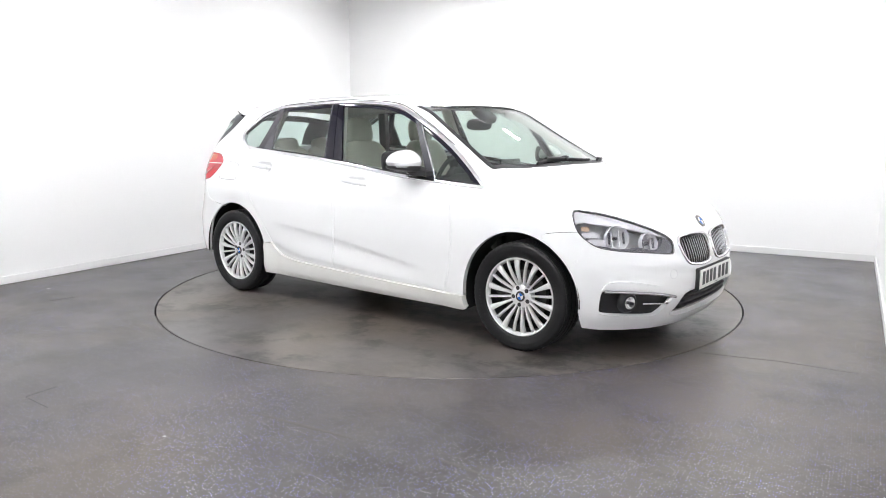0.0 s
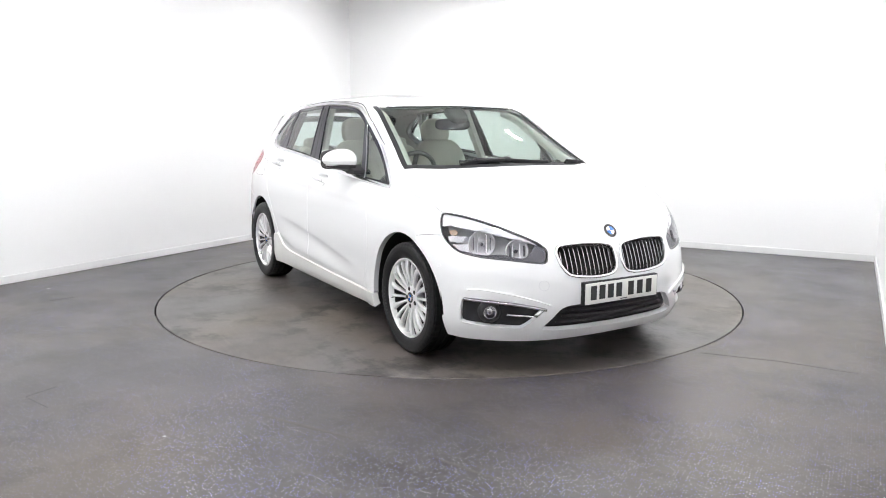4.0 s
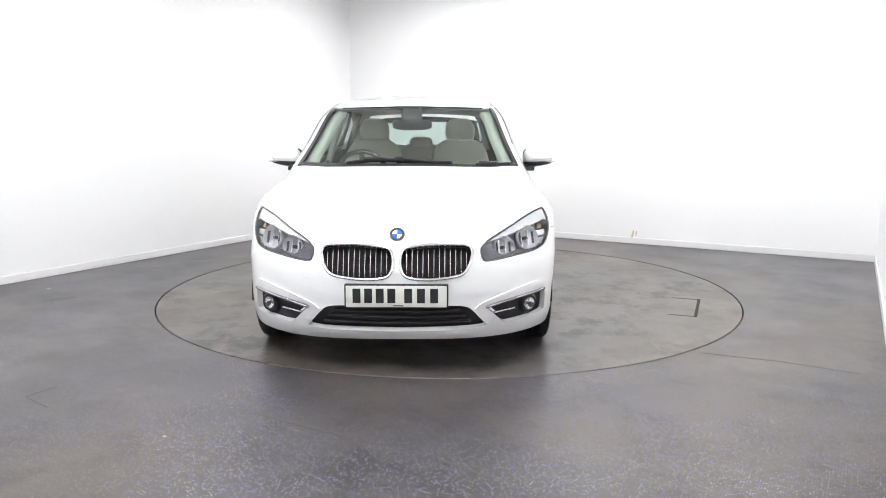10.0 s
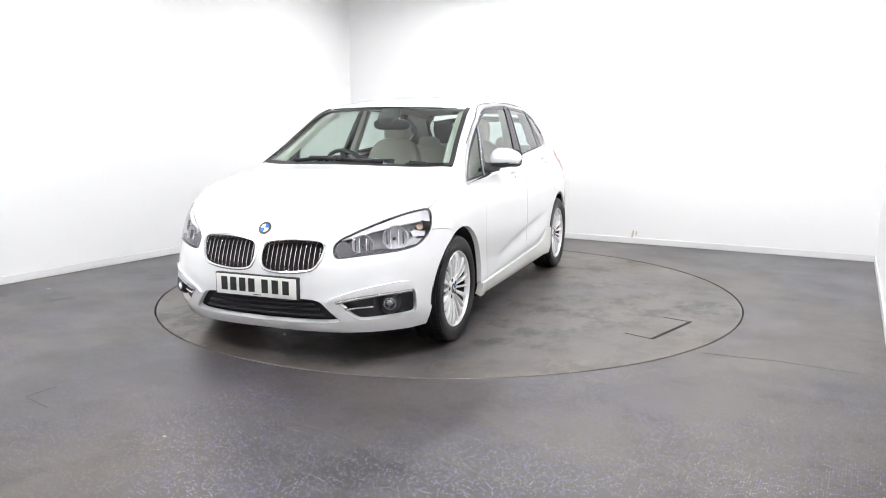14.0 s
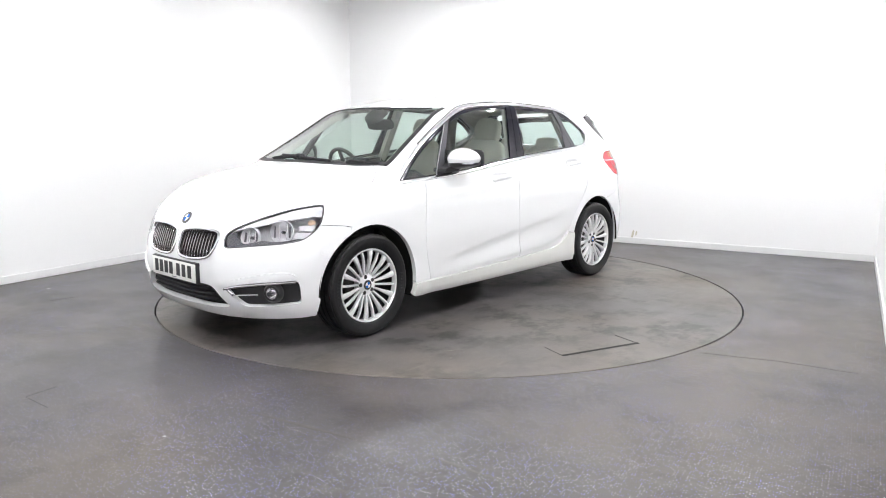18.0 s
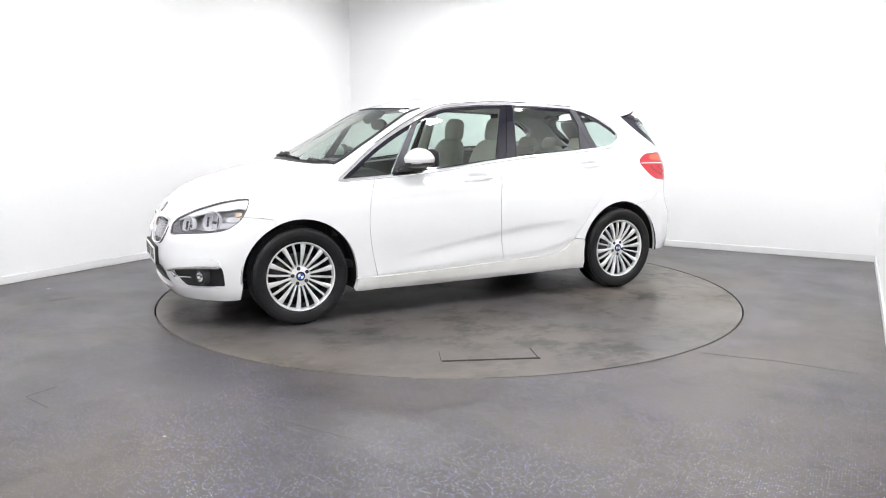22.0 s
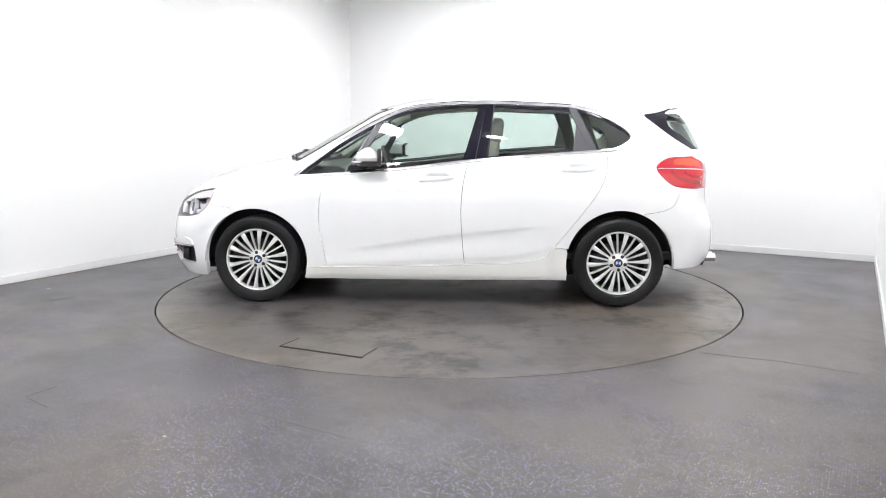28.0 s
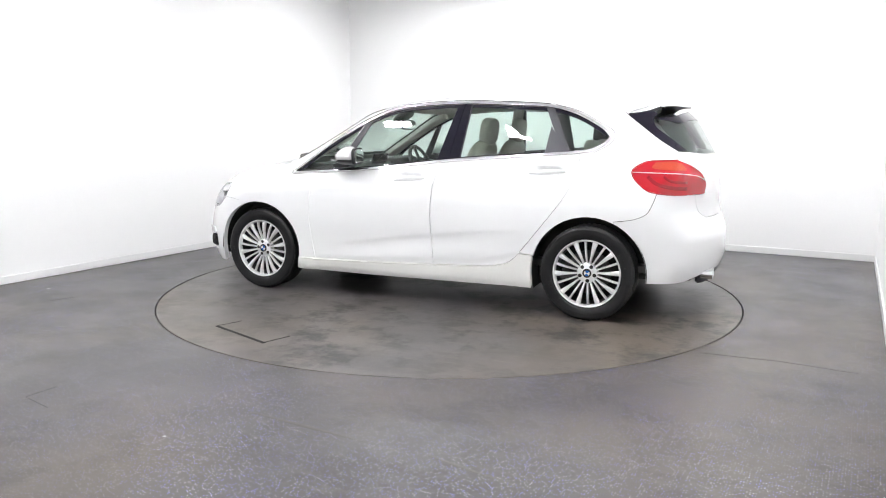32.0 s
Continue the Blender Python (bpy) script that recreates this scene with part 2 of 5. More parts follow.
def build_room():
    n = 160
    inner, outer = [], []
    for k in range(n):
        a = 2 * math.pi * k / n
        c, s = math.cos(a), math.sin(a)
        inner.append((2.259 * c, 2.259 * s))
        t = min((X1 + EAST_OUT if c > 0 else X0) / c if abs(c) > 1e-9 else 1e9, (Y1 if s > 0 else Y0) / s if abs(s) > 1e-9 else 1e9)
        outer.append((t * c, t * s))
    verts = [(*p, 0) for p in outer] + [(*p, 0) for p in inner] + [(*p, -0.08) for p in inner]
    faces = []
    for k in range(n):
        j = (k + 1) % n
        faces += [(k, j, n + j, n + k), (n + k, n + j, 2 * n + j, 2 * n + k)]
    # the two corners that the fan cuts off
    for cx, cy in itertools.product((X0, X1 + EAST_OUT), (Y0, Y1)):
        best = min(range(n), key=lambda k: math.hypot(outer[k][0] + outer[(k + 1) % n][0] - 2 * cx, outer[k][1] + outer[(k + 1) % n][1] - 2 * cy))
        verts.append((cx, cy, 0))
        faces.append((best, len(verts) - 1, (best + 1) % n))
    fl = obj("floor", verts, faces, FLOOR, smooth=False)
    fl.matrix_basis = ROOM
    tagged(fl, "dark grey flecked safety vinyl floor, scuffed and worn", "floor", "", "structure")
    pit = obj("turntable_pit", [(2.4 * math.cos(a), 2.4 * math.sin(a), -0.07) for a in np.linspace(0, 2 * math.pi, 65)[:-1]], [tuple(range(64))], PIT, smooth=False)
    tagged(pit, "black pit floor below the turntable rim", "pit", "", "structure")
    w = 0.12
    for name, a in (("wall_west", (X0 - w, Y0 - w, 0, X0, Y1 + w, HIGH)), ("wall_north", (X0, Y1, 0, X1, Y1 + w, HIGH)),
                    ("wall_south", (X0, Y0 - w, 0, X1 + EAST_OUT, Y0, HIGH))):
        slab(name, a[0], a[1], -0.1, a[3], a[4], a[5], WALL, label="plain white painted studio wall")
    splay = math.degrees(math.atan2(EAST_OUT, Y1 - Y0))
    mid = ROOM @ pose(X1 + EAST_OUT / 2 + w / 2, (Y0 + Y1) / 2, 0, 0, 0, splay)
    ob = part("wall_east", box(w, Y1 - Y0 + 2 * w, HIGH + 0.1), WALL, None, "", False, mid @ pose(0, 0, HIGH / 2 - 0.05))
    tagged(ob, "plain white painted studio wall", "", "", "structure")
    ob = part("baseboard_east", box(0.014, Y1 - Y0 - 0.05, 0.067, 0.004), SKIRT, None, "", False, mid @ pose(-w / 2 - 0.007, 0, 0.0345))
    tagged(ob, "white painted skirting board", "", "", "structure")
    slab("ceiling", X0 - w, Y0 - w, HIGH + 0.002, X1 + w + EAST_OUT, Y1 + w, HIGH + 0.12, CEIL, label="plain white ceiling with oblong lights")
    hb, d = 0.068, 0.014
    for name, a in (("baseboard_west", (X0, Y0 + d, X0 + d, Y1 - d)), ("baseboard_north", (X0, Y1 - d, X1, Y1)),
                    ("baseboard_south", (X0, Y0, X1, Y0 + d))):
        slab(name, a[0], a[1], 0.001, a[2], a[3], hb, SKIRT, label="white painted skirting board", bevel=0.004)


def build_lamps():
    first = None
    spots = [(-1.45, -2.5), (0.3, -2.55), (1.7, -2.4), (2.3, -0.6), (2.3, 0.6), (2.0, 1.9), (-2.0, -1.0), (-1.9, 1.6),
             (-0.9, 1.95), (0.5, 2.0), (-1.7, -4.0), (0.0, -4.2), (1.5, -4.1)]
    for x, y in spots:
        m = ROOM @ pose(x, y, HIGH)
        if first is None:
            first = thing("ceiling_light", "small oblong white LED ceiling light, lit", "ceiling light", "ceiling lights")
            for k, (sx, sy, px, py) in enumerate(((0.34, 0.02, 0, 0.075), (0.34, 0.02, 0, -0.075), (0.02, 0.13, 0.16, 0), (0.02, 0.13, -0.16, 0))):
                part("frame_bar", box(sx, sy, 0.02, 0.003), PANEL_FRAME, first, "", False, pose(px, py, -0.01))
            part("diffuser", box(0.30, 0.13, 0.008), LED, first, "glowing white diffuser", False, pose(0, 0, -0.008))
            first.matrix_basis = m
        else:
            copy_thing(first, m)


def build_turntable():
    t = thing("turntable", "round vinyl-covered vehicle turntable set flush in the floor", "turntable")
    n = 160
    prof = [(0.0, 0.0), (1.0, 0.0), (TABLE_R - 0.003, 0.0), (TABLE_R, -0.003), (TABLE_R, -0.03), (0.0, -0.03)]
    part("disc", lathe([(r, h) for r, h in prof], n, pose(0, 0, 0, 90)), TABLE, t)
    # edges of the service hatch that stand open
    for (ax, ay), (bx, by), w in (((0.93, 1.726), (0.40, 1.924), 0.022), ((0.41, 1.920), (0.345, 1.735), 0.005), ((0.935, 1.728), (0.862, 1.552), 0.003)):
        l = math.hypot(bx - ax, by - ay)
        part("hatch_seam", box(l, w, 0.003), SEAM, t, "open dark seam of a hatch", False,
             pose((ax + bx) / 2, (ay + by) / 2, 0.0006, 0, 0, math.degrees(math.atan2(by - ay, bx - ax))))
    # pale scuffs
    for x, y, l, w, a in ((1.29, 1.19, 0.045, 0.008, 160), (1.31, 1.17, 0.02, 0.012, 140), (1.40, 1.28, 0.012, 0.006, 30), (0.20, 1.75, 0.012, 0.007, 60)):
        part("pale_scuff", superball(l, w, 0.0008, 0.9, 1.2, m=pose(x, y, 0.0003, 0, 0, a)), SCUFF, t, "pale scuff in the vinyl")
    return t


def build_floor_marks():
    for e, z, w, h in ((0.02, 0.105, 0.012, 0.05), (0.06, 0.12, 0.008, 0.03)):
        m = ROOM @ pose(0.63 + e, Y1 - 0.001, z, 0, 12, 0)
        tagged(part("wall_scuff", superball(w, 0.0015, h, 0.9, 0.9), SMEAR, None, "", True, m), "faint yellowish smear on the white wall", "scuff", "", "structure")
    for (ax, ay), (bx, by), w in (((-3.02, -0.515), (-2.893, -0.379), 0.006), ((-1.986, -2.401), (-2.062, -2.546), 0.0018), ((-2.062, -2.546), (-1.877, -2.686), 0.0018),
                                  ((1.477, -1.785), (1.87, -1.941), 0.0028), ((1.87, -1.941), (2.2, -2.153), 0.002)):
        l = math.hypot(bx - ax, by - ay)
        ob = part("floor_seam", box(l, w, 0.002), SEAM_DIM, None, "", False, pose((ax + bx) / 2, (ay + by) / 2, 0.0004, 0, 0, math.degrees(math.atan2(by - ay, bx - ax))))
        tagged(ob, "thin dark joint in the vinyl floor", "floor joint", "", "structure")
    for (ax, ay), (bx, by), w in (((-0.966, -2.697), (-0.317, -3.075), 0.012), ((-0.121, -3.15), (0.184, -3.393), 0.009)):
        l = math.hypot(bx - ax, by - ay)
        ob = part("floor_scuff", superball(l / 2, w, 0.0006, 0.9, 1.4, m=pose((ax + bx) / 2, (ay + by) / 2, 0.0002, 0, 0, math.degrees(math.atan2(by - ay, bx - ax)))), SCUFF_DIM, None, "", True)
        tagged(ob, "faint pale scrape in the vinyl floor", "scuff", "", "structure")
    for (x, y), s in (((-1.21, -3.01), 0.012), ((-3.261, -0.075), 0.02)):
        bm = bmesh.new()
        bmesh.ops.create_icosphere(bm, subdivisions=2, radius=s)
        for v in bm.verts:
            v.co *= 0.7 + 0.5 * noise.noise(v.co * 60)
            v.co.z = max(v.co.z * 0.12, -0.001) + 0.001
        ob = part("paper_scrap", bm, SCRAP, None, "", True, pose(x, y, 0, 0, 0, 30))
        tagged(ob, "tiny crumpled white scrap lying on the vinyl floor", "litter", "scraps on the floor")


# ---- the car's outer form: x forwards, y to its left, z up, origin on the floor midway between the axles ----
from mathutils.geometry import delaunay_2d_cdt


def spline(xs, ys):
    """smooth monotone-ish cubic through the given knots (finite-difference slopes)"""
    xs=np.array(xs,float);ys=np.array(ys,float)
    h=np.diff(xs);d=np.diff(ys)/h
    m=np.zeros(len(xs));m[0]=d[0];m[-1]=d[-1]
    for i in range(1,len(xs)-1):
        m[i]=0 if d[i-1]*d[i]<=0 else (h[i-1]+h[i])*3/((2*h[i]+h[i-1])/d[i-1]+(h[i]+2*h[i-1])/d[i])
    def f(x):
        x=np.asarray(x,float);i=np.clip(np.searchsorted(xs,x)-1,0,len(h)-1)
        t=(x-xs[i])/h[i];out=(x<xs[0])|(x>xs[-1])
        v=((1+2*t)*(1-t)**2*ys[i]+t*(1-t)**2*h[i]*m[i]+t*t*(3-2*t)*ys[i+1]+t*t*(t-1)*h[i]*m[i+1])
        lin=np.where(x<xs[0],ys[0]+m[0]*(x-xs[0]),ys[-1]+m[-1]*(x-xs[-1]))
        return np.where(out,lin,v)
    return f
def smax(a,b,k):
    h=np.maximum(k-np.abs(a-b),0)/k
    return np.maximum(a,b)+h*h*k/4
def sstep(a,b,x):
    t=np.clip((x-a)/(b-a),0,1);return t*t*(3-2*t)
side=spline([.12,.19,.22,.30,.45,.60,.75,.88,.96,1.05,1.25,1.45,1.55],[.79,.866,.880,.889,.888,.892,.890,.872,.838,.796,.728,.652,.60])
plan=spline([-2.2,-1.9,-1.6,-1.2,-.7,0,.7,1.3,1.7,2.2],[-.14,-.075,-.03,-.004,0,0,.002,.014,.008,-.03])
roofin=spline([-2.0,-1.5,-1.0,-.4,.3,.8,1.1],[-.10,-.06,-.022,0,-.012,-.012,.0])
top=spline([-2.15,-1.95,-1.6,-1.2,-.7,-.3,.1,.42,.6,.85,1.12,1.22,1.4,1.6,1.8,1.95,2.05,2.12],
           [1.39,1.42,1.476,1.52,1.55,1.555,1.533,1.472,1.39,1.26,1.105,1.06,1.03,.985,.925,.858,.803,.75])
crown=spline([-2,-.5,.4,.8,1.1,1.4,2.0],[.12,.12,.16,.13,.09,.10,.12])
front=spline([.14,.2,.26,.34,.45,.55,.63,.70,.76,.82],[2.07,2.105,2.138,2.16,2.165,2.155,2.13,2.105,2.075,2.03])
rear=spline([.2,.3,.42,.55,.68,.80,.95,1.10,1.20,1.32,1.42],[-2.07,-2.13,-2.165,-2.165,-2.125,-2.10,-2.10,-2.06,-2.01,-1.94,-1.88])
crease=spline([-1.2,-.75,-.19,.03,.37,.62,.9],[.62,.589,.532,.504,.453,.418,.39])
belt=spline([-1.0,.0,.5,1.0,1.6],[0,0,-.008,-.036,-.07])
tuck=spline([-.85,-.73,-.486,-.19,.2,.8],[.45,.409,.366,.35,.33,.30])
def Y(x,z):
    y=side(z)+plan(x)+roofin(x)*sstep(.95,1.4,z)+belt(x)*sstep(.78,.99,z)
    d = z - crease(x)
    under = 0.5 * (np.sqrt(d * d + 0.00007) - d)
    y = y - 0.0115 * sstep(-1.0, -0.45, x) * (1 - sstep(0.38, 0.72, x)) * (1 - np.exp(-under / 0.026)) * sstep(-0.17, 0.0, d)
    # the doors turn in towards the sill
    e = z - tuck(x)
    fall = 0.5 * (np.sqrt(e * e + 0.0001) - e)
    y = y - 0.016 * (1 - np.exp(-fall / 0.03)) * sstep(-0.92, -0.8, x) * (1 - sstep(0.78, 0.9, x))
    # hollows behind the door handles, and the soft shoulder below the windows
    for hx, hz in ((-0.006, 0.926), (-1.037, 0.994)):
        y = y - 0.034 * np.exp(-((x - hx) / 0.088) ** 4 - ((z - hz) / 0.036) ** 4)
    return y + 0.005 * np.exp(-((z - 0.86 - 0.05 * (0.5 - x)) / 0.03) ** 2) * sstep(-1.9, -1.4, x) * (1 - sstep(0.9, 1.5, x))


def F(p):
    x,y,z=p[...,0],np.abs(p[...,1]),p[...,2]
    s=(y-Y(x,z))*.97
    cr=crown(x)
    sl=np.sqrt(1+((top(x+.01)-top(x-.01))/.02)**2)
    # screen bends back towards its sides
    t=(z-top(x+.15*y*y*sstep(.35,.8,x)*(1-sstep(1.15,1.4,x)))+cr*y*y*(1-.0*y))/sl
    f=(x-front(z)+.10*y*y+.62*y**4)*.85
    r=(rear(z)+.22*y*y+.25*y**4-x)*.9
    a=smax(s,t,.07)
    a=smax(a,f,.10)
    a=smax(a,r,.09)
    return smax(a,.165-z,.04)
def grad(p,h=1e-3):
    g=np.stack([F(p+np.eye(3)[i]*h)-F(p-np.eye(3)[i]*h) for i in range(3)],-1)
    return g/np.linalg.norm(g,axis=-1,keepdims=True)


WAYS = {"side": ((0, 2), (0, -1, 0)), "front": ((1, 2), (-1, 0, 0)), "rear": ((1, 2), (1, 0, 0)), "top": ((0, 1), (0, 0, -1))}


def trace(o, d):
    """Walk along rays from outside until they meet the body."""
    t = np.zeros(len(o))
    for _ in range(60):
        t = np.clip(t + np.clip(0.85 * F(o + d * t[:, None]), -0.08, 0.08), 0.0, 3.0)
    return o + d * t[:, None]


def on_body(way, pts):
    """Points of a side, front, rear or top drawing, laid on the body."""
    pts = np.array(pts, float)
    if way == "space":
        return pts
    (a, b), d = WAYS[way]
    o = np.zeros((len(pts), 3))
    o[:, a], o[:, b] = pts[:, 0], pts[:, 1]
    o -= np.array(d, float) * np.array([2.45, 1.15, 1.8])
    return trace(o, np.broadcast_to(np.array(d, float), o.shape))


def to_uv(mode, p):
    x, y, z = p[:, 0], p[:, 1], p[:, 2]
    if mode == "side":
        return np.stack([x, z], -1)
    if mode in ("front", "rear"):
        return np.stack([y, z], -1)
    if mode == "top":
        return np.stack([x, y], -1)
    if mode == "roll":
        return np.stack([x, 0.75 * np.arctan2(y, z - 0.75)], -1)
    s = 1 if mode == "nose" else -1
    return np.stack([0.9 * np.arctan2(y, s * x - 1.1), z], -1)


def from_uv(mode, uv):
    if mode in WAYS:
        return on_body(mode, uv)
    o, d = np.zeros((len(uv), 3)), np.zeros((len(uv), 3))
    if mode == "roll":
        a = uv[:, 1] / 0.75
        d[:, 1], d[:, 2] = -np.sin(a), -np.cos(a)
        o[:, 0], o[:, 2] = uv[:, 0], 0.75
    else:
        s = 1 if mode == "nose" else -1
        a = uv[:, 0] / 0.9
        d[:, 0], d[:, 1] = -s * np.cos(a), -np.sin(a)
        o[:, 0], o[:, 2] = s * 1.1, uv[:, 1]
    return trace(o - (1.25 if mode == "roll" else 1.4) * d, d)


def smooth_line(pts, step=0.014):
    """A Catmull-Rom line through the points, evenly divided."""
    p = np.array(pts, float)
    if len(p) > 2:
        q = np.vstack([2 * p[0] - p[1], p, 2 * p[-1] - p[-2]])
        out = []
        for i in range(1, len(q) - 2):
            for t in np.linspace(0, 1, 12, endpoint=False):
                a, b, c, e = q[i - 1], q[i], q[i + 1], q[i + 2]
                out.append(0.5 * (2 * b + (c - a) * t + (2 * a - 5 * b + 4 * c - e) * t * t + (3 * b - a - 3 * c + e) * t ** 3))
        p = np.array(out + [q[-2]])
    s = np.concatenate([[0], np.cumsum(np.linalg.norm(np.diff(p, axis=0), axis=1))])
    n = max(2, int(round(s[-1] / step)) + 1)
    u = np.linspace(0, s[-1], n)
    return np.stack([np.interp(u, s, p[:, k]) for k in range(p.shape[1])], -1)


def line_on(way, pts, step=0.014):
    return on_body(way, smooth_line(pts, step))


def arc(cx, a0, a1, r=0.385, cz=0.325):
    """A stretch of a wheel arch, angles in degrees from the front over the top."""
    n = max(3, int(abs(a1 - a0) / 2.5))
    a = np.radians(np.linspace(a0, a1, n))
    return on_body("side", np.stack([cx + r * np.cos(a), cz + r * np.sin(a)], -1))


def outline(*segs):
    """Joins lines laid on the body into one closed outline."""
    pts = []
    for s in segs:
        for q in s:
            if not pts or np.linalg.norm(q - pts[-1]) > 0.002:
                pts.append(q)
    if np.linalg.norm(pts[0] - pts[-1]) < 0.002:
        pts.pop()
    return np.array(pts)


def whole(half):
    """Half an outline, from the middle of the car round to the middle again, made whole."""
    other = half[::-1] * np.array([1, -1, 1])
    return outline(half, other)


def inset(uv, g):
    if g == 0:
        return uv
    a, b = np.roll(uv, 1, 0), np.roll(uv, -1, 0)
    t = b - a
    t /= np.maximum(np.linalg.norm(t, axis=1, keepdims=True), 1e-9)
    return uv + g * np.stack([-t[:, 1], t[:, 0]], -1)


def area2(uv):
    x, y = uv[:, 0], uv[:, 1]
    return np.sum(x * np.roll(y, -1) - np.roll(x, -1) * y)


def inside(uv, poly):
    x, y = uv[:, 0][:, None], uv[:, 1][:, None]
    ax, ay = poly[:, 0][None], poly[:, 1][None]
    bx, by = np.roll(poly[:, 0], -1)[None], np.roll(poly[:, 1], -1)[None]
    cross = ((ay > y) != (by > y)) & (x < (bx - ax) * (y - ay) / np.where(by == ay, 1e-12, by - ay) + ax)
    return cross.sum(1) % 2 == 1


def near(uv, poly):
    d = np.full(len(uv), 9.0)
    for i in range(0, len(uv), 400):
        d[i:i + 400] = np.sqrt(((uv[i:i + 400, None] - poly[None]) ** 2).sum(-1)).min(1)
    return d


def sheet(mode, line, h=0.03, gap=0.002, lift=0.0, flange=0.014, holes=()):
    """A formed sheet that follows the body inside an outline, with its edges turned in. Gives vertices, faces, corner normals."""
    rings = []
    for k, l in enumerate((line, *holes)):
        uv = to_uv(mode, l)
        if (area2(uv) < 0) != (k > 0):
            uv = uv[::-1]
        rings.append(inset(uv, gap if k == 0 else 0))
    lo, hi = rings[0].min(0), rings[0].max(0)
    gx, gy = np.meshgrid(np.arange(lo[0] + h / 2, hi[0], h), np.arange(lo[1] + h / 2, hi[1], h))
    gx = gx + (np.arange(gx.shape[0]) % 2)[:, None] * h / 2
    g = np.stack([gx.ravel(), gy.ravel()], -1)
    if len(g):
        g = g[inside(g, rings[0])]
    if len(g):
        g = g[near(g, rings[0]) > 0.55 * h]
    for r in rings[1:]:
        if len(g):
            g = g[~inside(g, r)]
        if len(g):
            g = g[near(g, r) > 0.55 * h]
    verts, edges = [], []
    for r in rings:
        n0 = len(verts)
        verts += [Vector(p) for p in r]
        edges += [(n0 + i, n0 + (i + 1) % len(r)) for i in range(len(r))]
    verts += [Vector(p) for p in g]
    vs, _, fs, orig, _, _ = delaunay_2d_cdt(verts, edges, [], 0, 1e-6)
    uv = np.array([tuple(v) for v in vs])
    tri = np.array([f for f in fs])
    cen = uv[tri].mean(1)
    ok = inside(cen, rings[0])
    for r in rings[1:]:
        ok &= ~inside(cen, r)
    tri = tri[ok]
    p = from_uv(mode, uv)
    nrm = grad(p)
    p = p + nrm * lift
    # faces look outwards
    fn = np.cross(p[tri[:, 1]] - p[tri[:, 0]], p[tri[:, 2]] - p[tri[:, 0]])
    flip = (fn * nrm[tri[:, 0]]).sum(1) < 0
    tri[flip] = tri[flip][:, ::-1]
    V, faces = list(p), [tuple(t) for t in tri]
    normals = [tuple(nrm[i]) for t in tri for i in t]
    if flange:
        count = {}
        for t in tri:
            for a, b in ((t[0], t[1]), (t[1], t[2]), (t[2], t[0])):
                count[(a, b)] = count.get((a, b), 0) + 1
        rim = [e for e in count if (e[1], e[0]) not in count]
        rimv = sorted({i for e in rim for i in e})
        top_i, low_i = {}, {}
        for i in rimv:
            top_i[i] = len(V)
            V.append(p[i])
            low_i[i] = len(V)
            V.append(p[i] - nrm[i] * flange)
        for a, b in rim:
            q = (top_i[b], top_i[a], low_i[a], low_i[b])
            faces.append(q if flange > 0 else q[::-1])
            n = np.cross(p[b] - p[a], nrm[a]) * (1 if flange > 0 else -1)
            n = n / max(np.linalg.norm(n), 1e-9)
            normals += [tuple(n)] * 4
    return np.array(V), faces, normals


PARTS = {}


def panel(name, mode, line, material, parent, label="", mirror=True, **kw):
    """A formed panel; with mirror also its twin on the car's other side."""
    V, faces, normals = sheet(mode, line, **kw)
    made = [obj(name, V, faces, material, parent, label, True, normals)]
    if mirror:
        V2 = V * np.array([1, -1, 1])
        f2 = [f[::-1] for f in faces]
        n2, i = [], 0
        for f in faces:
            n2 += [(a, -b, c) for a, b, c in normals[i:i + len(f)][::-1]]
            i += len(f)
        made.append(obj(name, V2, f2, material, parent, label, True, n2))
    PARTS.setdefault(name, []).extend(made)
    return made


def sweep(name, line, w, hgt, material, parent, label="", mirror=True, closed=False, lift=0.0):
    """A bar with rounded back laid along a line on the body."""
    p = np.array(line, float)
    n = grad(p)
    t = (np.roll(p, -1, 0) - np.roll(p, 1, 0)) if closed else np.gradient(p, axis=0)
    t /= np.maximum(np.linalg.norm(t, axis=1, keepdims=True), 1e-9)
    b = np.cross(n, t)
    prof = ((-0.5, -1.2), (-0.5, 0.35), (-0.36, 0.8), (0, 1.0), (0.36, 0.8), (0.5, 0.35), (0.5, -1.2))
    V = np.concatenate([p + b * (u * w) + n * (lift + v * hgt) for u, v in prof])
    m, faces = len(p), []
    for k in range(len(prof) - 1):
        for i in range(m if closed else m - 1):
            j = (i + 1) % m
            faces.append((k * m + i, (k + 1) * m + i, (k + 1) * m + j, k * m + j))
    if not closed:
        faces += [tuple(k * m for k in range(len(prof)))[::-1], tuple(k * m + m - 1 for k in range(len(prof)))]
    out = [obj(name, V, [f[::-1] for f in faces], material, parent, label)]
    if mirror:
        out.append(obj(name, V * np.array([1, -1, 1]), faces, material, parent, label))
    return out


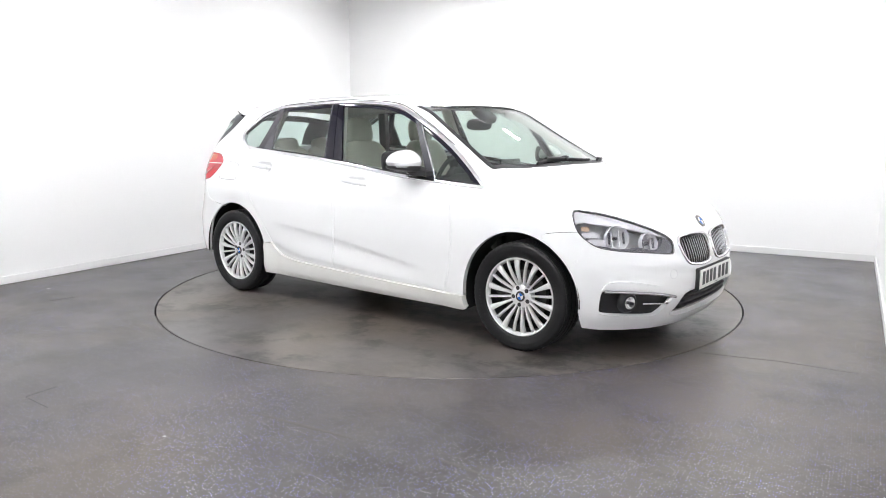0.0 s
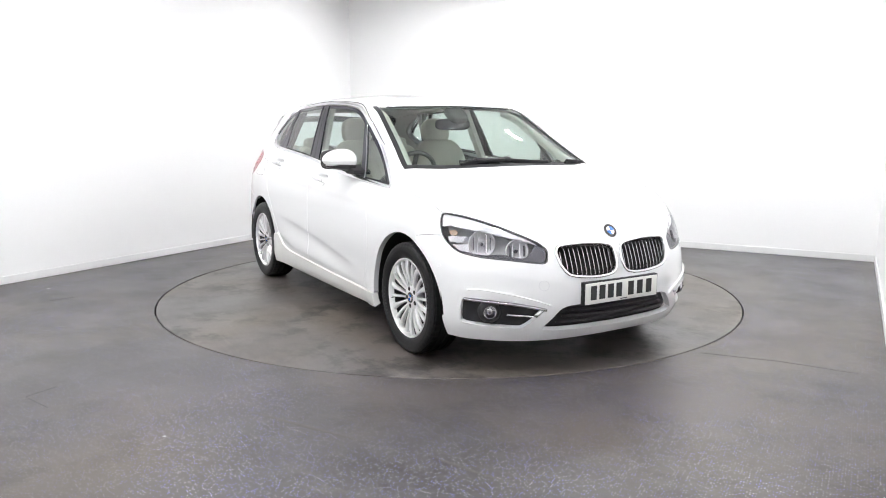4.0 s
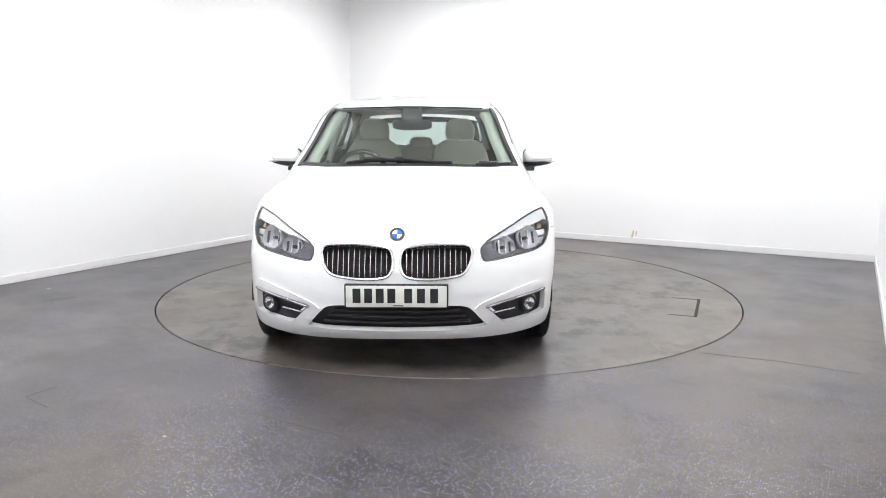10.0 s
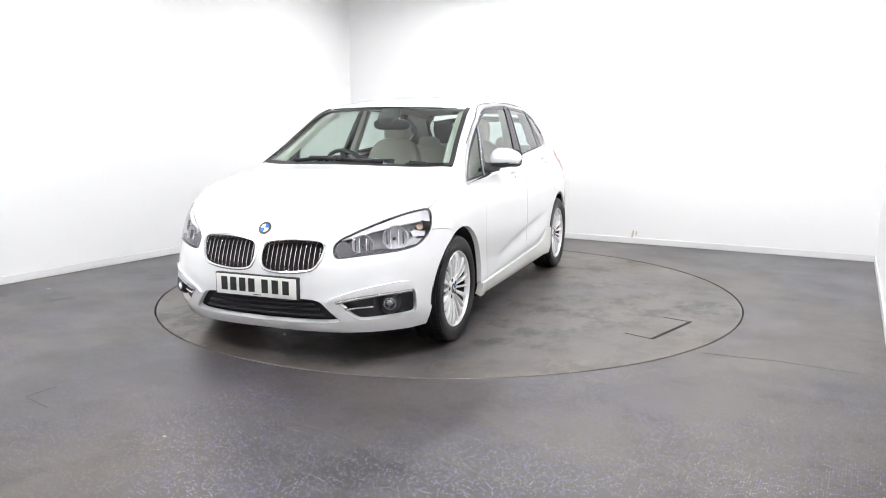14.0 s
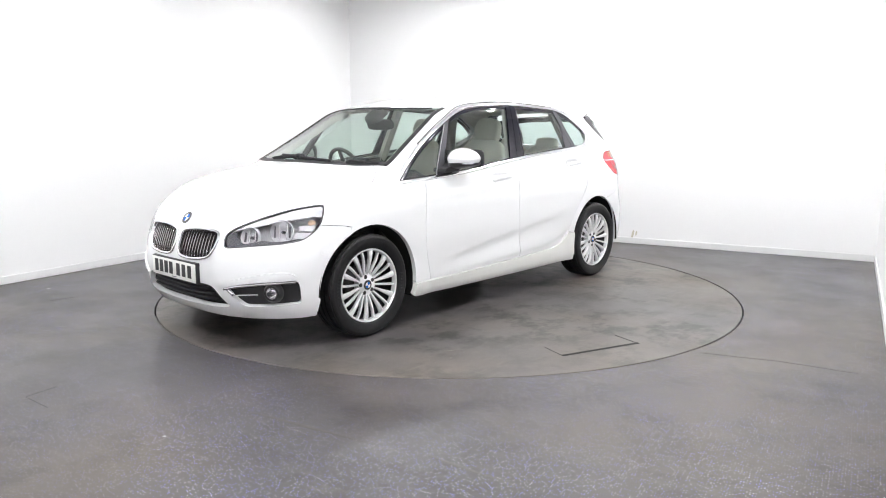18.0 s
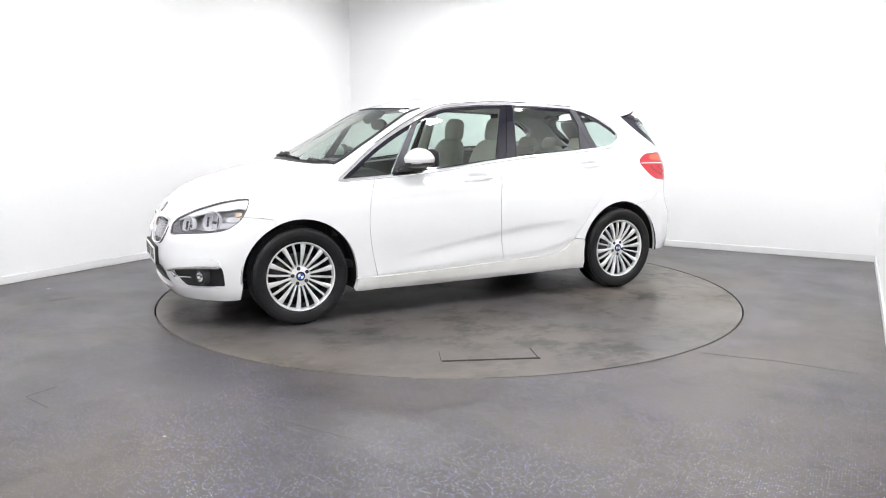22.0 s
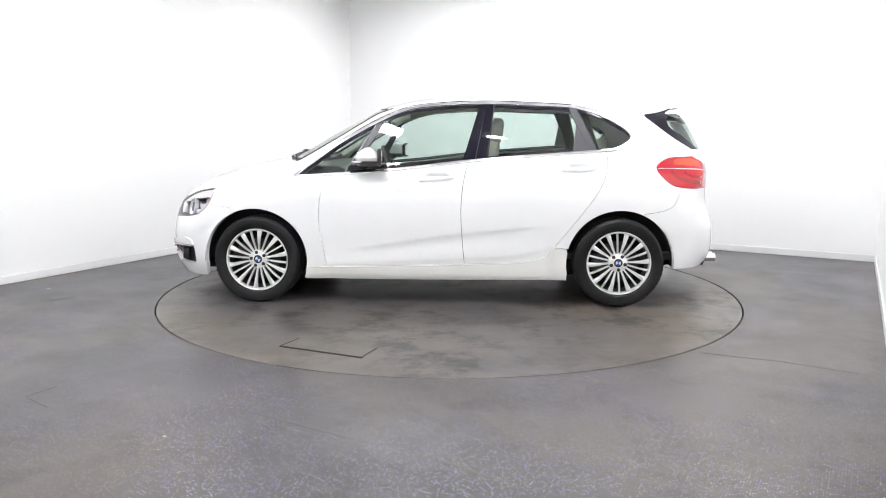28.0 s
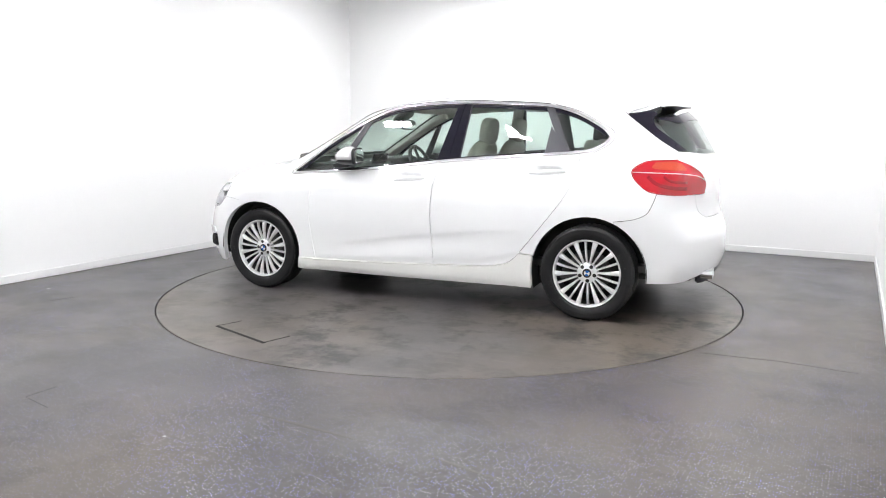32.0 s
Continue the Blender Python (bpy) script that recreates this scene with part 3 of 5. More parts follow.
# ---- the car ----
# lines that several panels share
SCREEN_SIDE = ((0.335, 0.588), (0.567, 0.628), (0.765, 0.664), (0.925, 0.699), (1.0, 0.716), (1.048, 0.722))
WINDOW = ((0.998, 0.968), (0.736, 1.166), (0.471, 1.318), (0.222, 1.424), (-0.031, 1.458), (-0.366, 1.470), (-0.74, 1.457), (-1.0, 1.441), (-1.194, 1.388), (-1.358, 1.302), (-1.41, 1.262))
WINDOW_END = ((-1.41, 1.262), (-1.424, 1.246), (-1.416, 1.226), (-1.387, 1.196), (-1.30, 1.152), (-1.20, 1.141))
BELT = ((-1.20, 1.141), (-1.0, 1.127), (-0.536, 1.094), (-0.187, 1.062), (0.287, 1.008), (0.703, 0.975), (0.998, 0.962))


def shift(pts, dx, dz):
    return [(a + dx, b + dz) for a, b in pts]


def build_car():
    car = thing("car", "white compact people-carrier car standing on the turntable", "car")
    b_gap = line_on("side", ((-0.212, 0.312), (-0.194, 0.51), (-0.185, 0.72), (-0.203, 0.92), (-0.235, 1.052)))
    f_gap = line_on("side", ((0.804, 0.287), (0.845, 0.5), (0.857, 0.668), (0.838, 0.834), (0.79, 0.951)))
    r_gap = line_on("side", ((-0.75, 0.353), (-0.80, 0.378), (-0.862, 0.44), (-1.026, 0.645), (-1.162, 0.828), (-1.225, 0.96), (-1.243, 1.05), (-1.236, 1.127)))
    low_f = line_on("side", ((0.804, 0.287), (0.284, 0.296), (-0.212, 0.312)))
    low_r = line_on("side", ((-0.212, 0.312), (-0.546, 0.325), (-0.67, 0.336), (-0.75, 0.353)))
    belt_f = line_on("side", ((-0.235, 1.052), (0.287, 0.992), (0.703, 0.959), (0.79, 0.951)))
    belt_r = line_on("side", ((-1.236, 1.127), (-1.0, 1.111), (-0.536, 1.078), (-0.235, 1.052)))
    hood_side = line_on("top", ((1.649, 0.812), (1.60, 0.822), (1.404, 0.829), (1.273, 0.806), (1.182, 0.757), (1.11, 0.68), (1.085, 0.63)))
    hood_back = line_on("top", ((1.085, 0.63), (1.135, 0.52), (1.18, 0.36), (1.209, 0.184), (1.216, 0.0)))
    hood_front = line_on("front", ((0.0, 0.797), (0.2, 0.797), (0.44, 0.795), (0.618, 0.789)))
    lamp_top = line_on("front", ((0.618, 0.787), (0.661, 0.806), (0.737, 0.836), (0.80, 0.851)))
    lamp_tip = line_on("side", ((1.665, 0.852), (1.648, 0.846), (1.652, 0.825)))
    lamp_back = line_on("side", ((1.652, 0.825), (1.672, 0.78), (1.697, 0.736)))
    lamp_low = line_on("side", ((1.697, 0.736), (1.732, 0.70), (1.80, 0.656), (1.90, 0.634)))
    lamp_under = line_on("front", ((0.727, 0.634), (0.605, 0.622), (0.50, 0.609), (0.462, 0.609)))
    lamp_in = line_on("front", ((0.462, 0.609), (0.446, 0.625), (0.438, 0.671), (0.452, 0.69), (0.479, 0.714), (0.578, 0.766), (0.618, 0.787)))
    nose_gap = line_on("side", ((1.697, 0.736), (1.588, 0.728), (1.506, 0.714)))
    roof_edge_f = line_on("side", [(1.055, 0.948)] + shift(WINDOW[1:8], 0.004, 0.015))
    roof_edge_r = line_on("top", ((-1.0, 0.603), (-1.15, 0.60), (-1.35, 0.592), (-1.534, 0.578)))
    screen_side = line_on("top", SCREEN_SIDE)
    screen_top = line_on("top", ((0.478, 0.0), (0.466, 0.25), (0.42, 0.45), (0.335, 0.588)))
    ring_end = line_on("side", [(-1.0, 1.457)] + shift(WINDOW[8:10], -0.010, 0.012) + [(-1.424, 1.272), (-1.440, 1.245), (-1.428, 1.220), (-1.394, 1.184), (-1.31, 1.138), (-1.236, 1.127)])

    # sheet metal
    panel("front_door", "side", outline(low_f, b_gap, belt_f, f_gap[::-1]), PAINT, car, "white front door panel", h=0.013)
    panel("rear_door", "side", outline(low_r, r_gap, belt_r, b_gap[::-1]), PAINT, car, "white rear door panel", h=0.013)
    base = line_on("side", ((0.804, 0.287), (0.957, 0.287)))
    foot = line_on("side", ((0.79, 0.951), (0.90, 0.945), (1.03, 0.940), (1.055, 0.948)))
    corner = line_on("space", on_body("top", ((1.048, 0.722), (1.085, 0.63))))
    pill = outline(line_on("space", np.array([on_body("side", ((1.055, 0.948),))[0], on_body("top", ((1.048, 0.722),))[0]])), corner)
    panel("wing", "roll", outline(arc(1.337, 63.8, 186), base[::-1], f_gap, foot, pill, hood_side[::-1], lamp_tip[1:], lamp_back, nose_gap), PAINT, car, "white front wing", h=0.028, flange=0.032, gap=0.0012)
    rear_foot = line_on("side", ((-0.957, 0.431), (-0.862, 0.437)))
    tail_front = line_on("side", ((-1.873, 1.093), (-1.78, 1.089), (-1.693, 1.083), (-1.632, 1.057), (-1.595, 1.019), (-1.618, 0.966), (-1.697, 0.898), (-1.766, 0.878)))
    tail_gap = line_on("side", ((-1.766, 0.876), (-1.748, 0.818), (-1.71, 0.745), (-1.629, 0.706), (-1.503, 0.686)))
    fin = line_on("side", ((-1.534, 1.381), (-1.731, 1.233), (-1.868, 1.146), (-1.884, 1.125), (-1.873, 1.093)))
    panel("quarter_panel", "roll", outline(r_gap[11:], ring_end[::-1], roof_edge_r, fin, tail_front, tail_gap, arc(-1.337, 116, 15), rear_foot), PAINT, car, "white rear quarter panel", h=0.028, gap=0.0015, flange=0.032)
    roof_back = line_on("top", ((-1.534, 0.578), (-1.62, 0.50), (-1.66, 0.30), (-1.67, 0.0)))
    panel("roof", "roll", whole(outline(screen_top, screen_side, line_on("space", np.array([on_body("top", ((1.048, 0.722),))[0], on_body("side", ((1.055, 0.948),))[0]])), roof_edge_f, roof_edge_r, roof_back)), PAINT, car, "white roof and windscreen pillars", False, h=0.035, gap=0.0)
    panel("bonnet", "roll", whole(outline(hood_front, lamp_top, lamp_tip[:2], hood_side, hood_back)), PAINT, car, "white bonnet", False, h=0.035, gap=0.0008)

    # side skirts
    sill_top = outline(low_f, low_r)
    sill_low = line_on("side", ((-0.955, 0.205), (-0.5, 0.20), (0.3, 0.195), (0.945, 0.20)))
    panel("side_skirt", "side", outline(base[::-1], sill_top, r_gap[:12], line_on("side", ((-0.858, 0.436), (-0.952, 0.430))), arc(-1.337, 14, -16)[1:-2], sill_low, arc(1.337, 198, 186)), SILL, car, "white side skirt, slightly yellowed", gap=0.0015, lift=0.014, flange=0.04)

    # front bumper with its openings
    kid = line_on("front", ((0.395, 0.655), (0.383, 0.682), (0.345, 0.694), (0.21, 0.698), (0.08, 0.686), (0.032, 0.668), (0.018, 0.62), (0.026, 0.566), (0.06, 0.532), (0.16, 0.522), (0.29, 0.533), (0.35, 0.553), (0.382, 0.598)), 0.012)
    kid = line_on("front", [tuple(k) for k in kid[:, 1:]] + [(0.395, 0.655)], 0.012)[:-1]
    fog = outline(line_on("front", ((0.462, 0.374), (0.515, 0.323), (0.565, 0.275), (0.60, 0.268), (0.70, 0.274))), line_on("front", ((0.70, 0.274), (0.79, 0.283), (0.808, 0.298), (0.812, 0.35), (0.808, 0.408), (0.796, 0.422))), line_on("front", ((0.796, 0.422), (0.677, 0.413), (0.562, 0.397), (0.462, 0.374))))
    grin = whole(outline(line_on("front", ((0.0, 0.385), (0.27, 0.384), (0.35, 0.378), (0.39, 0.36), (0.44, 0.305), (0.475, 0.266))), line_on("front", ((0.475, 0.266), (0.46, 0.256), (0.36, 0.246), (0.0, 0.238)))))
    mir = np.array([1, -1, 1])
    chin = line_on("side", ((1.718, 0.30), (1.73, 0.20)))
    chin2 = outline(line_on("side", ((1.73, 0.20), (1.80, 0.192), (1.86, 0.19))), line_on("front", ((0.74, 0.19), (0.6, 0.188), (0.3, 0.186), (0.0, 0.186))))
    panel("front_bumper", "nose", whole(outline(hood_front, lamp_in[::-1], lamp_under[::-1], lamp_low[::-1], nose_gap, arc(1.337, 63.8, -4), chin, chin2)), PAINT, car, "white front bumper", False, h=0.03, holes=(kid, kid * mir, fog, fog * mir, grin), flange=0.032, gap=0.0008)
    for s in (1, -1):
        panel("kidney_backing", "front", kid * np.array([1, s, 1]), UNDER, car, "matt black grille opening", False, lift=-0.035, gap=0.003, flange=-0.034)
        sweep("kidney_surround", kid * np.array([1, s, 1]), 0.017, 0.012, CHROME_B, car, "bright chrome grille surround", False, True)
        for k in range(12):
            y = 0.052 + 0.0285 * k
            z1 = 0.688 if 0.06 < y < 0.34 else 0.672
            z0 = 0.528 + 0.0 if y < 0.27 else 0.528 + 0.32 * (y - 0.27)
            z0 += 0.02 if y < 0.06 else 0
            bar = line_on("front", ((s * y, z0 + 0.006), (s * y, (z0 + z1) / 2), (s * y, z1 - 0.004)), 0.03)
            sweep("grille_slat", bar, 0.0052, 0.004, CHROME_D, car, "chrome grille slat", False, lift=-0.013)
    panel("intake_backing", "front", grin, BLACK, car, "black lower air intake", False, lift=-0.045, gap=-0.006, flange=0, h=0.04)
    for z, w in ((0.352, 0.335), (0.318, 0.365), (0.284, 0.392)):
        bar = line_on("front", ((-w, z), (-w / 2, z - 0.004), (0, z - 0.006), (w / 2, z - 0.004), (w, z)), 0.03)
        sweep("intake_slat", bar, 0.012, 0.008, BLACK, car, "black plastic slat", False, lift=-0.022)
    lampR = outline(lamp_top, lamp_tip, lamp_back, lamp_low, lamp_under, lamp_in)
    panel("headlamp_lens", "nose", lampR, CLEAR, car, "clear headlamp lens", h=0.025, gap=0.0015, flange=0.004)
    panel("headlamp", "nose", lampR, LAMPMID, car, "grey headlamp housing behind a clear lens", h=0.025, gap=0.002, lift=-0.085, flange=-0.082)
    panel("fog_recess", "nose", fog, BLACK, car, "black fog lamp recess", h=0.03, gap=-0.006, lift=-0.03, flange=0)

    # rear
    tg_side = line_on("rear", ((0.49, 0.705), (0.56, 0.74), (0.59, 0.80), (0.60, 0.864)))
    tail_in = line_on("rear", ((0.60, 0.864), (0.50, 0.862), (0.478, 0.875), (0.47, 0.93), (0.505, 0.975), (0.545, 1.012), (0.648, 1.07)))
    up = line_on("space", np.vstack([tail_in[-1:], on_body("side", ((-1.873, 1.093), (-1.884, 1.125), (-1.868, 1.146)))]))
    glass_low = line_on("rear", ((0.590, 1.143), (0.50, 1.134), (0.25, 1.126), (0.0, 1.124)))
    panel("tailgate", "tail", whole(outline(line_on("rear", ((0.0, 0.70), (0.49, 0.705))), tg_side, tail_in, up, glass_low)), PAINT, car, "white tailgate", False, h=0.035)
    bump_top = outline(line_on("rear", ((0.0, 0.70), (0.49, 0.705))), tg_side)
    under_tail = outline(line_on("rear", ((0.60, 0.862), (0.66, 0.864))), line_on("side", ((-1.94, 0.866), (-1.85, 0.868), (-1.766, 0.876))))
    skirt = outline(line_on("side", ((-1.722, 0.285), (-1.85, 0.284), (-1.95, 0.29))), line_on("rear", ((0.62, 0.31), (0.5, 0.33), (0.2, 0.335), (0.0, 0.335))))
    panel("rear_bumper", "tail", whole(outline(bump_top, under_tail, tail_gap, arc(-1.337, 116, 186), skirt)), PAINT, car, "white rear bumper", False, h=0.035)
    panel("diffuser", "tail", whole(outline(line_on("rear", ((0.0, 0.334), (0.2, 0.334), (0.5, 0.329), (0.60, 0.31))), line_on("rear", ((0.60, 0.31), (0.5, 0.25), (0.0, 0.235))))), BLACK, car, "black lower rear valance", False, h=0.05)
    tail_all = outline(tail_front, line_on("side", ((-1.766, 0.878), (-1.85, 0.868), (-1.94, 0.865))), line_on("rear", ((0.66, 0.863), (0.50, 0.862), (0.478, 0.875), (0.47, 0.93), (0.505, 0.975), (0.545, 1.012), (0.66, 1.076))))
    panel("tail_lamp", "tail", tail_all, REDLENS, car, "red tail lamp", h=0.025, gap=0.003, lift=0.001)
    # rear window and its gloss black fins
    glass_side = line_on("rear", ((0.590, 1.143), (0.612, 1.20), (0.60, 1.29), (0.572, 1.365)))
    glass_up = line_on("rear", ((0.572, 1.365), (0.45, 1.385), (0.3, 1.402), (0.0, 1.416)))
    panel("rear_window", "tail", whole(outline(glass_low[::-1], glass_side, glass_up)), DARKGLASS, car, "tinted rear window", False, h=0.04, lift=-0.004, gap=0.001, flange=0.003)
    fin_line = outline(fin[:-8], line_on("space", np.vstack([on_body("side", ((-1.868, 1.146),)), on_body("rear", ((0.590, 1.143),))])), glass_side, line_on("space", np.vstack([on_body("rear", ((0.572, 1.365), (0.545, 1.395))), on_body("side", ((-1.66, 1.409), (-1.534, 1.381)))])))
    panel("rear_window_fin", "tail", fin_line, GLOSS, car, "gloss black fin beside the rear window", h=0.03, gap=0.001)

    # windows
    scr = whole(outline(screen_top, screen_side, corner, hood_back))
    panel("windscreen", "roll", scr, SCREEN, car, "clear green-tinted windscreen", False, h=0.035, lift=-0.004, gap=0.002, flange=0.004)
    sweep("window_trim", outline(line_on("side", [(1.046, 0.951)] + shift(WINDOW[1:], 0.002, 0.0105)), line_on("side", shift(WINDOW_END, -0.009, -0.003)), line_on("side", shift(BELT[:-1], 0.0, -0.009) + [(0.99, 0.949), (1.03, 0.947)])), 0.024, 0.005, CHROME_W, car, "satin chrome window surround", True, True)

    def pane(name, x_lines, material, label, **kw):
        """The part of the window band between two slanting lines (top x, low x)."""
        (ft, fb), (rt, rb) = x_lines
        zt = lambda x: float(np.interp(-x, [-a for a, _ in WINDOW], [b for _, b in WINDOW]))
        zb = lambda x: float(np.interp(x, [a for a, _ in BELT], [b for _, b in BELT]))
        up = [(x, zt(x)) for x in np.linspace(ft, rt, 12)]
        dn = [(x, zb(x)) for x in np.linspace(rb, fb, 12)]
        return panel(name, "side", outline(line_on("side", up), line_on("side", (up[-1], dn[0])), line_on("side", dn), line_on("side", (dn[-1], up[0]))), material, car, label, **kw)

    pane("front_quarter_window", ((0.99, 0.99), (0.455, 0.668)), GLASS, "small triangular front quarter window", lift=-0.006, gap=0.002, flange=0.003)
    pane("mirror_pillar", ((0.455, 0.668), (0.385, 0.595)), TRIM, "dark grey window pillar", gap=0.001, lift=-0.001)
    pane("front_door_window", ((0.385, 0.595), (-0.312, -0.191)), GLASS, "front door window", lift=-0.006, gap=0.002, flange=0.003)
    pane("door_pillar", ((-0.312, -0.191), (-0.363, -0.285)), GLOSS, "gloss black pillar cover", gap=0.002, lift=-0.001)
    pane("door_pillar", ((-0.363, -0.285), (-0.42, -0.375)), GLOSS, "gloss black pillar cover", gap=0.002, lift=-0.001)
    pane("rear_door_window", ((-0.42, -0.375), (-0.965, -1.11)), GLASS, "rear door window", lift=-0.006, gap=0.002, flange=0.003)
    pane("window_divider", ((-0.965, -1.11), (-1.03, -1.172)), TRIM, "dark grey window divider", gap=0.001, lift=-0.001)
    panel("door_triangle", "side", outline(line_on("side", ((-1.02, 1.318), (-0.995, 1.128))), line_on("side", ((-0.995, 1.128), (-1.13, 1.137))), line_on("side", ((-1.13, 1.137), (-1.02, 1.318)))), TRIM, car, "dark grey triangular door insert", lift=-0.003, gap=0.001)
    zt = [(x, float(np.interp(-x, [-a for a, _ in WINDOW], [b for _, b in WINDOW]))) for x in np.linspace(-1.03, -1.41, 10)]
    panel("rear_quarter_window", "side", outline(line_on("side", zt), line_on("side", WINDOW_END), line_on("side", ((-1.20, 1.141), (-1.172, 1.139))), line_on("side", ((-1.172, 1.139), (-1.03, zt[0][1])))), GLASS, car, "rear quarter window", lift=-0.006, gap=0.002, flange=0.003)
    return car


def superball(sx, sy, sz, e1=0.7, e2=0.7, nu=28, nv=16, m=None):
    """A rounded box, from a ball with squared-off sides."""
    f = lambda c, e: math.copysign(abs(c) ** e, c)
    bm = bmesh.new()
    rows = []
    for j in range(1, nv):
        v = -math.pi / 2 + math.pi * j / nv
        rows.append([bm.verts.new((sx * f(math.cos(v), e1) * f(math.cos(u), e2), sy * f(math.cos(v), e1) * f(math.sin(u), e2), sz * f(math.sin(v), e1))) for u in np.linspace(0, 2 * math.pi, nu, endpoint=False)])
    lo, hi = bm.verts.new((0, 0, -sz)), bm.verts.new((0, 0, sz))
    for j in range(len(rows) - 1):
        for i in range(nu):
            k = (i + 1) % nu
            bm.faces.new((rows[j][i], rows[j][k], rows[j + 1][k], rows[j + 1][i]))
    for i in range(nu):
        k = (i + 1) % nu
        bm.faces.new((lo, rows[0][k], rows[0][i]))
        bm.faces.new((hi, rows[-1][i], rows[-1][k]))
    if m is not None:
        bmesh.ops.transform(bm, matrix=m, verts=bm.verts)
    return bm


def prism(profile, width, axis="y", bevel=0.0):
    """A profile in x and z, drawn out across the car."""
    bm = bmesh.new()
    a = [bm.verts.new((x, -width / 2, z)) for x, z in profile]
    b = [bm.verts.new((x, width / 2, z)) for x, z in profile]
    bm.faces.new(a)
    bm.faces.new(b[::-1])
    for i in range(len(profile)):
        j = (i + 1) % len(profile)
        bm.faces.new((a[i], a[j], b[j], b[i]))
    bmesh.ops.recalc_face_normals(bm, faces=bm.faces)
    if bevel:
        bmesh.ops.bevel(bm, geom=bm.edges[:], offset=bevel, segments=3, profile=0.6, affect="EDGES")
    return bm


def tube(pts, r, n=10):
    """A round bar along a line."""
    bm = bmesh.new()
    p = [Vector(q) for q in pts]
    rings = []
    for i, c in enumerate(p):
        t = (p[min(i + 1, len(p) - 1)] - p[max(i - 1, 0)]).normalized()
        u = t.orthogonal().normalized() if not rings else (ref - t * ref.dot(t)).normalized()
        ref = u
        w = t.cross(u)
        rr = r[i] if isinstance(r, (list, tuple)) else r
        rings.append([bm.verts.new(c + (u * math.cos(a) + w * math.sin(a)) * rr) for a in np.linspace(0, 2 * math.pi, n, endpoint=False)])
    for a, b in zip(rings[:-1], rings[1:]):
        for k in range(n):
            bm.faces.new((a[k], a[(k + 1) % n], b[(k + 1) % n], b[k]))
    bm.faces.new(rings[0][::-1])
    bm.faces.new(rings[-1])
    return bm


def badge(parent, r, m, name="badge"):
    """A round badge: dark ring, quartered blue and white."""
    ring = part(name, lathe([(0.0, 0.0), (r, 0.0), (r, 0.003), (r * 0.95, 0.0055), (r * 0.68, 0.005), (0.0, 0.004)], 36, m), INK, parent, "round dark-rimmed badge")
    for k in range(4):
        bm = bmesh.new()
        c = bm.verts.new((0, 0.0062, 0))
        rim = [bm.verts.new((0.64 * r * math.cos(a), 0.0058, 0.64 * r * math.sin(a))) for a in np.linspace(k * math.pi / 2, (k + 1) * math.pi / 2, 8)]
        for a, b in zip(rim[:-1], rim[1:]):
            bm.faces.new((c, a, b))
        bmesh.ops.transform(bm, matrix=m, verts=bm.verts)
        part("badge_field", bm, BLUE if k % 2 else BADGEWHITE, ring, "blue quarter" if k % 2 else "white quarter")
    part("badge_rim", lathe([(r * 0.94, 0.004), (r * 1.0, 0.0045), (r * 1.02, 0.002), (r * 1.02, 0.0)], 36, m), CHROME, ring, "thin chrome rim")
    return ring


